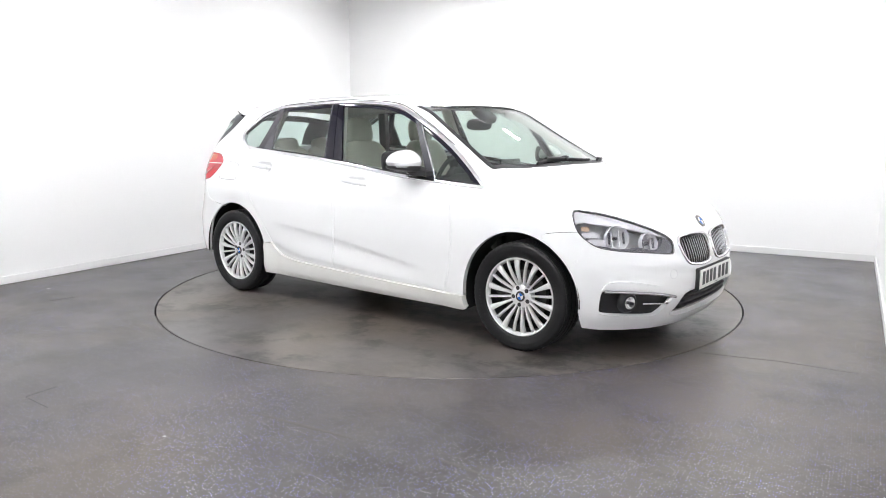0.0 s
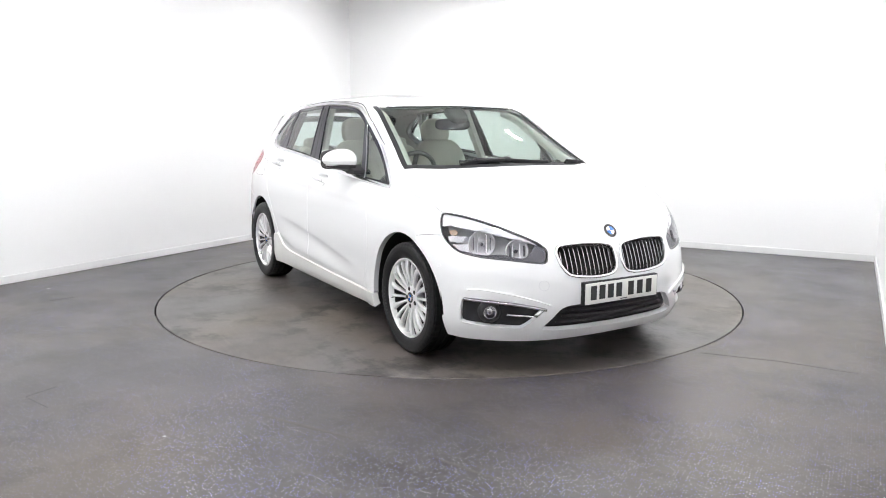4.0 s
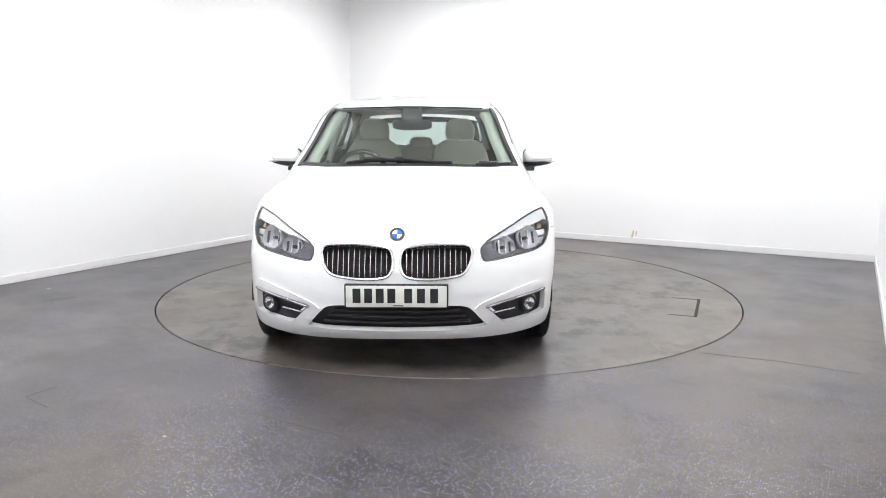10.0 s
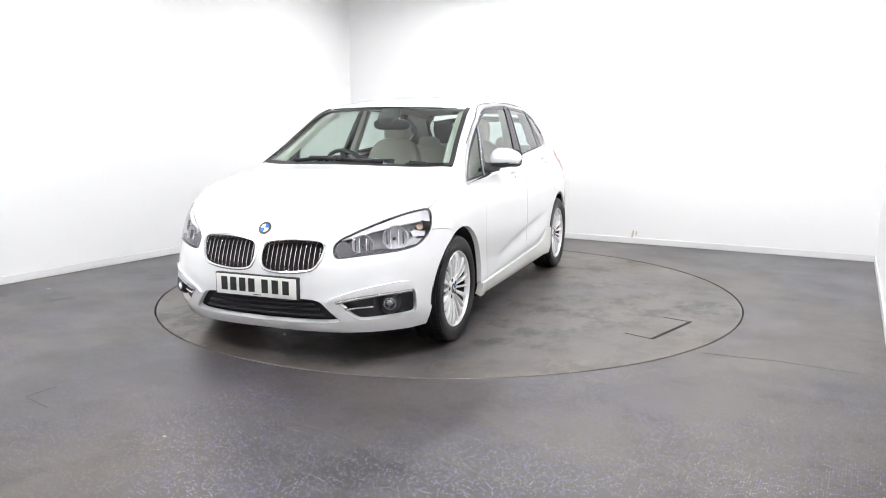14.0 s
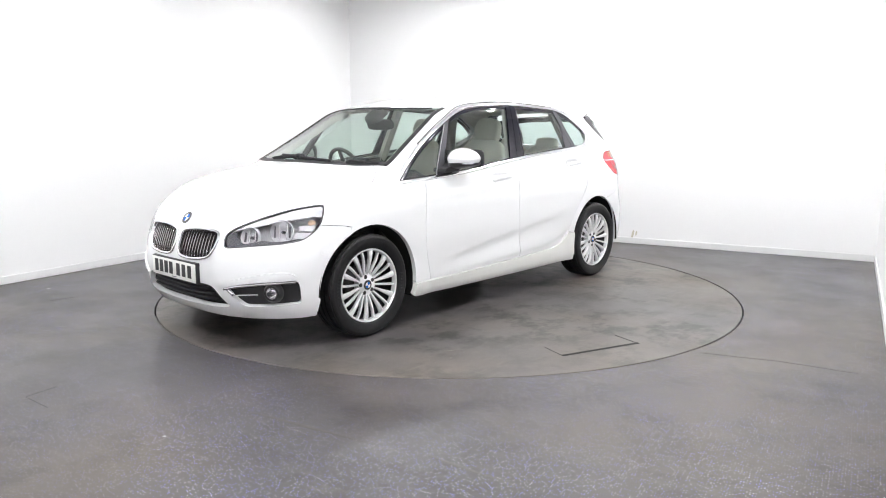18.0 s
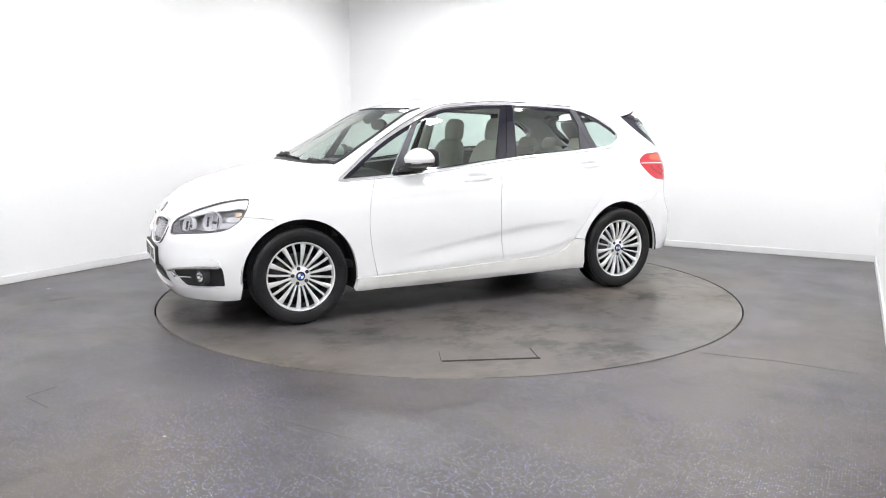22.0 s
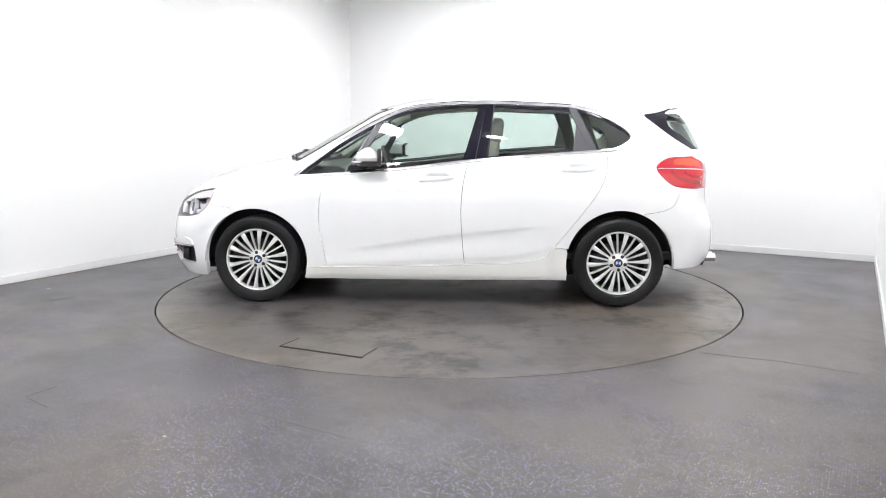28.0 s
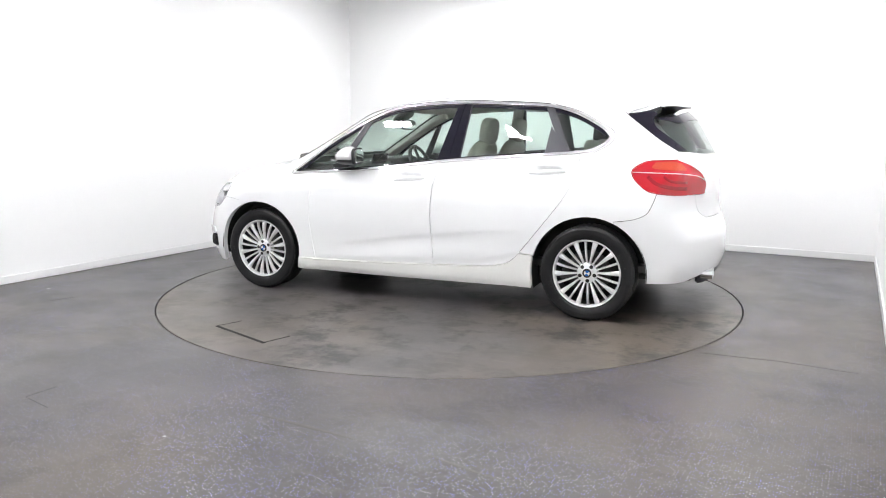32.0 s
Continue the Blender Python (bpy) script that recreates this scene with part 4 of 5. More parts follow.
def build_wheel(car):
    """One wheel about its own centre, outside towards +y."""
    tread = []
    for k in range(4):
        a, b = -0.082 + 0.0425 * k, -0.082 + 0.0425 * k + 0.0355
        tread += [(0.317, a - 0.0005), (0.3245, a + 0.001), (0.325, (a + b) / 2), (0.3245, b - 0.001), (0.317, b + 0.0005)]
    prof = [(0.214, -0.086), (0.25, -0.1), (0.285, -0.103), (0.312, -0.098)] + tread + [(0.3195, 0.090), (0.312, 0.0975), (0.298, 0.1025), (0.294, 0.1015), (0.28, 0.1045), (0.276, 0.1035), (0.25, 0.1015), (0.239, 0.0955), (0.232, 0.086), (0.222, 0.076)]
    rim = part("wheel", lathe([(0.2295, 0.082), (0.2335, 0.0895), (0.230, 0.0935), (0.224, 0.0915), (0.2205, 0.083), (0.2155, 0.062)], 72), ALLOY, car, "silver multi-spoke alloy wheel")
    # barrel apart from the bright rim, its shade painted by a darker alloy
    part("barrel", lathe([(0.2155, 0.062), (0.21, 0.0), (0.214, -0.08)], 48), ALLOY_SHADE, rim, "inside of the rim, darkened to paint in its shade")
    bm = lathe(prof, 168)
    for v in bm.verts:
        r = math.hypot(v.co.x, v.co.z)
        if r > 0.309 and abs(v.co.y) > 0.06 and round(math.atan2(v.co.z, v.co.x) * 84 / math.pi) % 3 == 0:
            v.co.x *= 1 - 0.004 / r
            v.co.z *= 1 - 0.004 / r
    tyre = part("tyre", bm, TYRE, rim, "black road tyre")
    for start, count in ((62, 9), (242, 7)):
        for q in range(count):
            part("tyre_lettering", box(0.009, 0.002, 0.016, 0.0005, 1, pose(0, 0, 0, 0, start + 4.2 * q) @ pose(0, 0.1035, 0.264)), TYRE, rim, "raised rubber bar", False)
    for k in range(20):
        wide = k % 2 == 0
        bm = bmesh.new()
        secs = []
        for t in np.linspace(0, 1, 8):
            r = 0.058 + 0.165 * t
            w = 0.0062 + (0.0125 if wide else 0.0022) * t ** 1.5
            y = 0.0625 + 0.0235 * math.sin(min(t * 1.25, 1) * math.pi / 2) - 0.006 * max(0, t - 0.8) * 5
            y -= 0.0 if wide else 0.004
            depth = 0.020
            secs.append([bm.verts.new((r, y + dy, u * w)) for u, dy in ((-1, -depth), (-1, -0.006), (-0.55, 0.0), (0.55, 0.0), (1, -0.006), (1, -depth))])
        for a, b in zip(secs[:-1], secs[1:]):
            for i in range(5):
                bm.faces.new((a[i], a[i + 1], b[i + 1], b[i]))
        bmesh.ops.rotate(bm, cent=(0, 0, 0), matrix=Matrix.Rotation(2 * math.pi * k / 20, 3, "Y"), verts=bm.verts)
        part("spoke", bm, ALLOY, rim)
    part("hub", lathe([(0.0, 0.066), (0.036, 0.066), (0.04, 0.064), (0.062, 0.0635), (0.069, 0.060), (0.071, 0.03), (0.070, 0.0)], 40), ALLOY, rim, "silver wheel hub")
    for k in range(5):
        a = 2 * math.pi * (k + 0.25) / 5
        m = pose(0.052 * math.cos(a), 0.0, 0.052 * math.sin(a))
        part("bolt_recess", lathe([(0.0, 0.0646), (0.0125, 0.0646), (0.0135, 0.062), (0.0135, 0.05)], 18, m), BLACK, rim, "dark bolt recess")
        part("wheel_bolt", lathe([(0.0, 0.0665), (0.005, 0.0665), (0.0065, 0.065), (0.0065, 0.06)], 6, m), STEEL, rim, "steel wheel bolt")
    badge(rim, 0.031, pose(0, 0.0662, 0), "hub_cap")
    part("brake_disc", lathe([(0.06, 0.012), (0.07, 0.02), (0.148, 0.02), (0.15, 0.016), (0.15, -0.006), (0.06, -0.006)], 48), STEEL, rim, "grey steel brake disc")
    part("brake_caliper", box(0.12, 0.05, 0.09, 0.012, 2, pose(0.12, 0.0, 0.08, 0, 34, 0)), STEEL, rim, "dull metal brake caliper")
    # added matt black disc, stands in for the shade deep in the wheel
    part("wheel_back", lathe([(0.0, -0.03), (0.209, -0.03), (0.211, -0.06)], 40), UNDER, rim, "added dark disc for the shade inside the wheel")
    part("valve", lathe([(0.0, 0.012), (0.003, 0.012), (0.0035, 0.0)], 8, pose(0.19, 0.08, 0.05)), BLACK, rim)
    return rim


def copy_part(ob, parent, m):
    made = {}
    for o in (ob, *ob.children_recursive):
        made[o] = o.copy()
        scene.collection.objects.link(made[o])
        made[o].parent = parent if o is ob else made[o.parent]
    made[ob].matrix_basis = m
    return made[ob]


def build_running_gear(car):
    w = build_wheel(car)
    w.matrix_basis = pose(1.335, 0.777, 0.325, 0, 12, 0)
    copy_part(w, car, pose(-1.335, 0.777, 0.325, 0, 40, 0))
    copy_part(w, car, pose(1.335, -0.777, 0.325, 0, 25, 180))
    copy_part(w, car, pose(-1.335, -0.777, 0.325, 0, 63, 180))
    for x, s in itertools.product((1.337, -1.337), (1, -1)):
        bm = bmesh.new()
        r, n = 0.392, 32
        rings = []
        for y in (0.88 if x > 0 else 0.872, 0.80, 0.665):
            rings.append([bm.verts.new((x + (r + (0.0 if y > 0.85 else 0.012)) * math.cos(a), s * (y - 0.012), 0.325 + r * math.sin(a))) for a in np.linspace(radians(-2 if x > 0 else -20), radians(199 if x > 0 else 186), n)])
        for a, b in zip(rings[:-1], rings[1:]):
            for i in range(n - 1):
                bm.faces.new((a[i], a[i + 1], b[i + 1], b[i]))
        bm.faces.new(rings[-1])
        part("wheel_arch_liner", bm, UNDER, car, "black wheel arch liner")
    for x0, x1, y, z0, z1 in ((-0.93, 0.93, 0.78, 0.185, 0.24), (0.93, 1.98, 0.52, 0.20, 0.26), (-1.98, -0.93, 0.5, 0.26, 0.34)):
        part("floor_pan", box(x1 - x0, 2 * y, z1 - z0, 0.015), UNDER, car, "black underbody tray", True, pose((x0 + x1) / 2, 0, (z0 + z1) / 2))
    for y in (0.52, 0.44):
        m = pose(-2.07, y, 0.322, 0, 0, 90)
        part("exhaust_tip", lathe([(0.026, -0.10), (0.031, -0.1), (0.033, 0.045), (0.030, 0.05), (0.027, 0.045), (0.024, -0.06), (0.0, -0.06)], 24, m), CHROME_B, car, "chrome exhaust tip")


def build_exterior_trim(car):
    mir = np.array([1, -1, 1])
    # number plate, its characters as plain bars
    plate = part("number_plate", box(0.006, 0.522, 0.113, 0.004, 2, pose(2.177, 0, 0.4375)), PLATE, car, "white number plate")
    part("plate_holder", box(0.03, 0.54, 0.128, 0.008, 2, pose(2.160, 0, 0.4375)), BLACK, car, "black number plate holder")
    for y in (-0.205, -0.145, -0.085, -0.025, 0.062, 0.128, 0.196):
        part("plate_bar", box(0.0016, 0.041, 0.076, 0.0, 1, pose(2.1808, y, 0.4415)), INK, plate, "black bar", False)
    part("plate_small_bar", box(0.0012, 0.05, 0.004, 0.0, 1, pose(2.1805, 0.01, 0.3905)), TRIM, plate, "", False)
    # badge on the nose
    c = on_body("front", ((0.0, 0.745),))[0]
    n = Vector(grad(c[None])[0])
    badge(car, 0.041, Matrix.Translation(Vector(c)) @ n.to_track_quat("Y", "Z").to_matrix().to_4x4())
    # towing eye cover, parking sensors
    a = np.linspace(0, 2 * math.pi, 26)[:-1]
    sweep("towing_eye_cover", on_body("front", np.stack([-0.478 + 0.026 * np.cos(a), 0.497 + 0.026 * np.sin(a)], -1)), 0.003, 0.0006, LAMPBROW, car, "round seam of the towing eye cover", False, True)
    a = np.linspace(0, 2 * math.pi, 15)[:-1]
    for s in (1, -1):
        spot = on_body("side", np.stack([1.70 + 0.010 * np.cos(a), 0.575 + 0.010 * np.sin(a)], -1)) * np.array([1, s, 1])
        sweep("parking_sensor", spot, 0.004, 0.0006, PAINT, car, "small round white parking sensor in the bumper", False, True)
    # fog lamps
    for s in (1, -1):
        k = np.array([1, s, 1])
        c = on_body("front", ((0.70, 0.352),))[0] * k
        m = Matrix.Translation(Vector(c) + Vector((-0.028, 0, 0))) @ pose(0, 0, 0, 0, 0, -90 + s * 28)
        f = part("fog_lamp", lathe([(0.0, 0.004), (0.016, 0.002), (0.028, 0.016), (0.031, 0.026), (0.034, 0.026), (0.034, 0.0), (0.04, 0.0)], 28, m), CHROME_B, car, "round silver fog lamp")
        part("fog_lens", lathe([(0.0, 0.033), (0.016, 0.031), (0.031, 0.026)], 28, m), CLEAR, f, "clear round lens")
        part("fog_bulb", lathe([(0.0, 0.022), (0.007, 0.019), (0.009, 0.004)], 14, m), LAMPGREY, f)
        part("fog_surround", lathe([(0.034, 0.028), (0.046, 0.026), (0.062, 0.0), (0.062, -0.01)], 28, m), BLACK, f, "black funnel round the fog lamp")
        up = line_on("front", ((0.800, 0.416), (0.677, 0.407), (0.562, 0.391), (0.465, 0.368))) * k
        sweep("fog_trim", up, 0.014, 0.006, CHROME, car, "ribbed chrome strip over the fog lamp", False, lift=0.008)
        inn = line_on("front", ((0.465, 0.374), (0.488, 0.348), (0.513, 0.326))) * k
        sweep("fog_trim_end", inn, 0.036, 0.008, CHROME_B, car, "chrome end of the fog trim", False, lift=-0.008)
        bar = line_on("front", ((0.513, 0.325), (0.57, 0.333), (0.645, 0.338))) * k
        sweep("fog_blade", bar, 0.009, 0.006, CHROME_B, car, "chrome blade", False, lift=-0.018)
        lip = outline(line_on("front", ((0.808, 0.428), (0.79, 0.426), (0.677, 0.418), (0.562, 0.402), (0.45, 0.375), (0.405, 0.362))), line_on("front", ((0.405, 0.362), (0.443, 0.394), (0.565, 0.438), (0.679, 0.464), (0.755, 0.474), (0.795, 0.462), (0.808, 0.428)))) * k
        panel("bumper_lip", "nose", lip, PAINT, car, "white raised lip over the fog lamp", False, h=0.02, gap=0.001, lift=0.013, flange=0.016)
        # headlamp insides
        bowl = PARTS["headlamp"][0 if s > 0 else 1]
        for y, z, r in ((0.728, 0.710, 0.066), (0.585, 0.680, 0.056)):
            c = on_body("front", ((y, z),))[0]
            n = grad(c[None])[0]
            c, n = Vector(c * k), Vector(n * k)
            axis = (n * 0.72 + Vector((0.28, 0, 0))).normalized()
            m = Matrix.Translation(c - n * 0.066) @ axis.to_track_quat("Y", "Z").to_matrix().to_4x4()
            rf = part("reflector", lathe([(0.0, -0.012), (r * 0.35, -0.008), (r * 0.7, 0.008), (r * 0.92, 0.03), (r, 0.044), (r * 1.06, 0.045), (r * 1.08, 0.02)], 24, m), LAMPSILVER, bowl, "silver headlamp reflector")
            part("bulb_shield", lathe([(0.0, 0.034), (0.008, 0.03), (0.010, 0.02), (0.010, 0.0)], 14, m), LAMPGREY, rf, "bulb shield")
            part("reflector_rim", lathe([(r * 1.0, 0.045), (r * 1.05, 0.049), (r * 1.10, 0.045), (r * 1.10, 0.03)], 28, m), LAMPSILVER, rf, "pale rim of the reflector")
            # grey outer, bright inner bars: the reflector's light and dark bands put into colour
            for q in (-2, -1, 1, 2):
                high = 1.7 * math.sqrt(r * r * 0.8 - (q * r * 0.34) ** 2)
                part("reflector_rib", box(0.005, 0.014, high, 0.0, 1, m @ pose(q * r * 0.34, 0.006 + 0.006 * q * q, 0)), LAMPGREY if abs(q) == 2 else CHROME_B, rf, "", False)
        mask_line = outline(line_on("front", ((0.80, 0.662), (0.727, 0.638), (0.605, 0.626), (0.466, 0.613))), line_on("front", ((0.466, 0.613), (0.444, 0.65), (0.45, 0.682))), line_on("front", ((0.45, 0.682), (0.49, 0.70), (0.515, 0.668), (0.56, 0.637), (0.62, 0.648), (0.66, 0.655), (0.72, 0.648), (0.80, 0.664))))
        panel("headlamp_mask", "nose", mask_line * k, LAMPGREY, bowl, "dark grey headlamp mask", False, h=0.02, gap=0.0, lift=-0.010, flange=0.03)
        brow = outline(line_on("front", ((0.455, 0.694), (0.479, 0.713), (0.578, 0.765), (0.661, 0.805), (0.737, 0.835), (0.80, 0.850))), line_on("side", ((1.665, 0.851), (1.65, 0.845), (1.654, 0.825), (1.674, 0.78))), line_on("side", ((1.674, 0.78), (1.72, 0.79))), line_on("front", ((0.80, 0.782), (0.70, 0.765), (0.60, 0.735), (0.50, 0.708), (0.455, 0.694))))
        panel("headlamp_brow", "nose", brow * k, LAMPBROW, bowl, "silver headlamp brow", False, h=0.02, gap=0.003, lift=-0.012, flange=0.012)
        amb = outline(line_on("side", ((1.706, 0.772), (1.735, 0.778), (1.75, 0.764))), line_on("side", ((1.75, 0.764), (1.745, 0.744), (1.712, 0.748))), line_on("side", ((1.712, 0.748), (1.706, 0.772))))
        panel("indicator", "nose", amb * k, AMBER, bowl, "amber indicator bulb cover", False, h=0.015, gap=0.0, lift=-0.040, flange=0.01)
        for (xa, za), (xb, zb) in (((1.715, 0.735), (1.80, 0.708)), ((1.745, 0.694), (1.84, 0.665))):
            blk = outline(line_on("side", ((xa, za), (xb, za + 0.004))), line_on("side", ((xb, za + 0.004), (xb - 0.004, zb))), line_on("side", ((xb - 0.004, zb), (xa + 0.012, zb - 0.002))), line_on("side", ((xa + 0.012, zb - 0.002), (xa, za))))
            panel("headlamp_step", "nose", blk * k, LAMPSILVER, bowl, "silver blade in the headlamp", False, h=0.02, gap=0.0, lift=-0.022, flange=0.015)
        lamp_edge = outline(line_on("front", ((0.452, 0.69), (0.479, 0.714), (0.578, 0.766), (0.661, 0.806), (0.737, 0.836), (0.80, 0.851)))) * k
        sweep("headlamp_seal", lamp_edge, 0.0035, 0.001, TRIM, bowl, "black seal along the headlamp", False)
        low_edge = outline(line_on("side", ((1.652, 0.825), (1.672, 0.78), (1.697, 0.736), (1.732, 0.70), (1.80, 0.656), (1.90, 0.634))), line_on("front", ((0.727, 0.634), (0.605, 0.622), (0.50, 0.609), (0.46, 0.609), (0.444, 0.628), (0.438, 0.671), (0.452, 0.69)))) * k
        sweep("headlamp_seal", low_edge, 0.004, 0.001, TRIM, bowl, "black seal along the headlamp", False)

    # door handles
    for (xa, za), (xb, zb), door in (((0.122, 0.908), (-0.132, 0.929), "front_door"), ((-0.908, 0.984), (-1.163, 0.998), "rear_door")):
        base = line_on("side", ((xa, za + 0.004), ((xa + xb) / 2, (za + zb) / 2 - 0.004), (xb, zb + 0.004)), 0.012)
        n = grad(base)
        for s in (1, -1):
            bm = bmesh.new()
            rings = []
            for i, (p, q) in enumerate(zip(base, n)):
                t = i / (len(base) - 1)
                e = math.sin(math.pi * min(max(t, 0.02), 0.98)) ** 0.45
                c = Vector(p) + Vector(q) * (0.004 + 0.026 * e)
                rings.append([bm.verts.new((c.x, s * (c.y + 0.008 * e * math.cos(a)), c.z + (0.016 * e + 0.002) * math.sin(a))) for a in np.linspace(0, 2 * math.pi, 12, endpoint=False)])
            for a, b in zip(rings[:-1], rings[1:]):
                for k in range(12):
                    bm.faces.new((a[k], a[(k + 1) % 12], b[(k + 1) % 12], b[k]))
            bm.faces.new(rings[0])
            bm.faces.new(rings[-1])
            part("door_handle", bm, PAINT, PARTS[door][0 if s > 0 else 1], "white door handle")
    # seals and dark edges round the glass
    sweep("windscreen_trim", line_on("top", [(x, y - 0.014) for x, y in SCREEN_SIDE]), 0.032, 0.003, RUBBER, car, "black windscreen edge trim")
    sweep("windscreen_trim", line_on("top", ((0.385, -0.51), (0.425, -0.435), (0.470, -0.25), (0.484, 0.0), (0.470, 0.25), (0.425, 0.435), (0.385, 0.51))), 0.010, 0.003, RUBBER, car, "black windscreen edge trim", False)
    sweep("scuttle", line_on("top", ((1.035, -0.70), (1.07, -0.63), (1.118, -0.52), (1.162, -0.36), (1.19, -0.184), (1.197, 0.0), (1.19, 0.184), (1.162, 0.36), (1.118, 0.52), (1.07, 0.63), (1.035, 0.70))), 0.042, 0.003, RUBBER, car, "black scuttle strip below the windscreen", False)
    sweep("window_seal", line_on("side", shift(WINDOW, 0.0, -0.013)), 0.026, 0.002, GLOSS, car, "gloss black window seal", lift=-0.006)
    sweep("window_seal", line_on("side", shift(BELT, 0.0, 0.006)), 0.012, 0.002, RUBBER, car, "black window seal", lift=-0.006)
    sweep("roof_groove", line_on("side", shift(WINDOW[1:8], 0.006, 0.0265)), 0.0055, 0.0015, RUBBER, car, "dark seam above the window surround")
    sweep("roof_groove", line_on("side", shift(WINDOW[7:10], -0.006, 0.0265) + [(-1.436, 1.288), (-1.458, 1.245), (-1.444, 1.208), (-1.405, 1.172), (-1.32, 1.128)]), 0.003, 0.001, TRIM, car, "fine seam behind the quarter window")
    for xt, xb, zt, zb in ((0.455, 0.668, 1.318, 0.978), (-0.42, -0.375, 1.462, 1.085)):
        sweep("pillar_trim", line_on("side", ((xt, zt), ((xt + xb) / 2, (zt + zb) / 2), (xb, zb))), 0.008, 0.004, CHROME if xt > 0 else TRIM, car, "narrow bright pillar strip")
    # fuel flap on the right
    flap = on_body("side", smooth_line(((-1.33, 0.905), (-1.322, 0.93), (-1.34, 0.99), (-1.36, 1.01), (-1.44, 1.025), (-1.53, 1.02), (-1.56, 0.98), (-1.57, 0.91), (-1.54, 0.893), (-1.36, 0.89), (-1.33, 0.905)), 0.012))[:-1] * mir
    sweep("fuel_flap_seam", flap * 1.0, 0.003, 0.0006, TRIM, car, "fine seam of the fuel flap", False, True)
    # wipers
    for arm, blade in ((((1.165, -0.04), (1.15, -0.16), (1.135, -0.27)), ((1.146, -0.385), (1.138, -0.22), (1.15, -0.06), (1.17, 0.14), (1.16, 0.29))),
                       (((1.10, 0.58), (1.115, 0.54), (1.13, 0.46)), ((1.142, 0.44), (1.11, 0.55), (1.058, 0.67)))):
        w = sweep("wiper", line_on("top", blade), 0.010, 0.012, BLACK, car, "black wiper blade", False, lift=0.008)[0]
        a = sweep("wiper_arm", line_on("top", arm), 0.016, 0.010, BLACK, w, "black wiper arm", False, lift=0.020)
    c = on_body("top", ((1.162, -0.05),))[0]
    part("wiper_pivot", superball(0.022, 0.03, 0.016, m=Matrix.Translation(Vector(c) + Vector((0, 0, 0.02)))), BLACK, car, "black wiper pivot cap")
    # door mirrors
    for s in (1, -1):
        bm = superball(0.098, 0.100, 0.078, 0.85, 0.82)
        for v in bm.verts:
            t = (v.co.y + 0.1) / 0.2
            v.co.x *= (1.0 - 0.22 * t) * (1.0 - 0.38 * max(v.co.z, 0) / 0.078)
            v.co.z = v.co.z * (1.0 - 0.28 * t) + (0.01 * t if v.co.z < 0 else -0.004 * t)
            v.co.x += 0.012 * (1 - (v.co.z / 0.075) ** 2) - 0.03 * t
            if v.co.z < -0.030:
                v.co.z = -0.030 - (v.co.z + 0.030) * 0.1
        bmesh.ops.transform(bm, matrix=Matrix.Diagonal((1, s, 1, 1)), verts=bm.verts)
        body = part("door_mirror", bm, PAINT, car, "white door mirror housing", True, pose(0.49, s * 0.912, 1.090) @ Matrix.Diagonal((1.06, 1.08, 1.06, 1)))
        bm = superball(0.094, 0.098, 0.034, 0.7, 0.8)
        for v in bm.verts:
            t = (v.co.y + 0.1) / 0.2
            v.co.x = v.co.x * (1.0 - 0.2 * t) - 0.028 * t + 0.006
            v.co.z = v.co.z * (1.0 - 0.45 * t) + 0.014 * t
            v.co.z = min(v.co.z, 0.012 + 0.006 * t)
        bmesh.ops.transform(bm, matrix=Matrix.Diagonal((1, s, 1, 1)), verts=bm.verts)
        part("mirror_base", bm, BLACK, body, "black lower mirror shell", True, pose(0.004, 0, -0.042))
        part("mirror_glass", superball(0.006, 0.078, 0.048, 0.5, 0.6, m=pose(-0.098, -s * 0.005, 0.0, 0, 0, s * 8)), MIRROR, body, "mirror glass")
        part("mirror_rim", superball(0.016, 0.09, 0.06, 0.5, 0.6, m=pose(-0.084, -s * 0.005, -0.002, 0, 0, s * 8)), BLACK, body, "black mirror rim")
        part("mirror_repeater", superball(0.04, 0.05, 0.006, 0.6, 0.6, m=pose(0.042, s * 0.055, -0.028, 0, 0, -s * 35)), CHROME, body, "pale indicator strip")
        part("mirror_arm", prism(((0.12, -0.086), (0.12, -0.062), (-0.02, -0.03), (-0.05, -0.055), (0.0, -0.085)), 0.11, bevel=0.008), BLACK, body, "black mirror arm", True, pose(0.02, -s * 0.09, 0.0))
    # tail lamp pieces
    for s in (1, -1):
        k = np.array([1, s, 1])
        tl = PARTS["tail_lamp"][0 if s > 0 else 1]
        rim = outline(line_on("side", ((-1.873, 1.093), (-1.78, 1.089), (-1.693, 1.083), (-1.632, 1.057), (-1.595, 1.019), (-1.618, 0.966), (-1.697, 0.898), (-1.766, 0.878), (-1.85, 0.868), (-1.94, 0.865)))) * k
        sweep("lamp_rim", rim, 0.005, 0.0015, REDDARK, tl, "dark rim of the tail lamp", False, lift=0.001)
        strip = outline(line_on("side", ((-1.604, 1.010), (-1.75, 1.008), (-1.88, 1.004), (-1.95, 0.996))), line_on("rear", ((0.60, 0.988), (0.54, 0.972), (0.50, 0.955)))) * k
        sweep("lamp_strip", strip, 0.006, 0.002, SILVERLENS, tl, "pale strip across the tail lamp", False, lift=0.002)
        amb = outline(line_on("side", ((-1.74, 1.076), (-1.84, 1.080), (-1.90, 1.066))), line_on("side", ((-1.90, 1.066), (-1.93, 1.03), (-1.93, 1.022))), line_on("side", ((-1.93, 1.022), (-1.80, 1.028), (-1.72, 1.04), (-1.74, 1.076)))) * k
        panel("lamp_indicator", "tail", amb, TAILAMBER, tl, "amber window of the tail lamp", False, h=0.02, gap=0.0, lift=0.0028, flange=0.003)
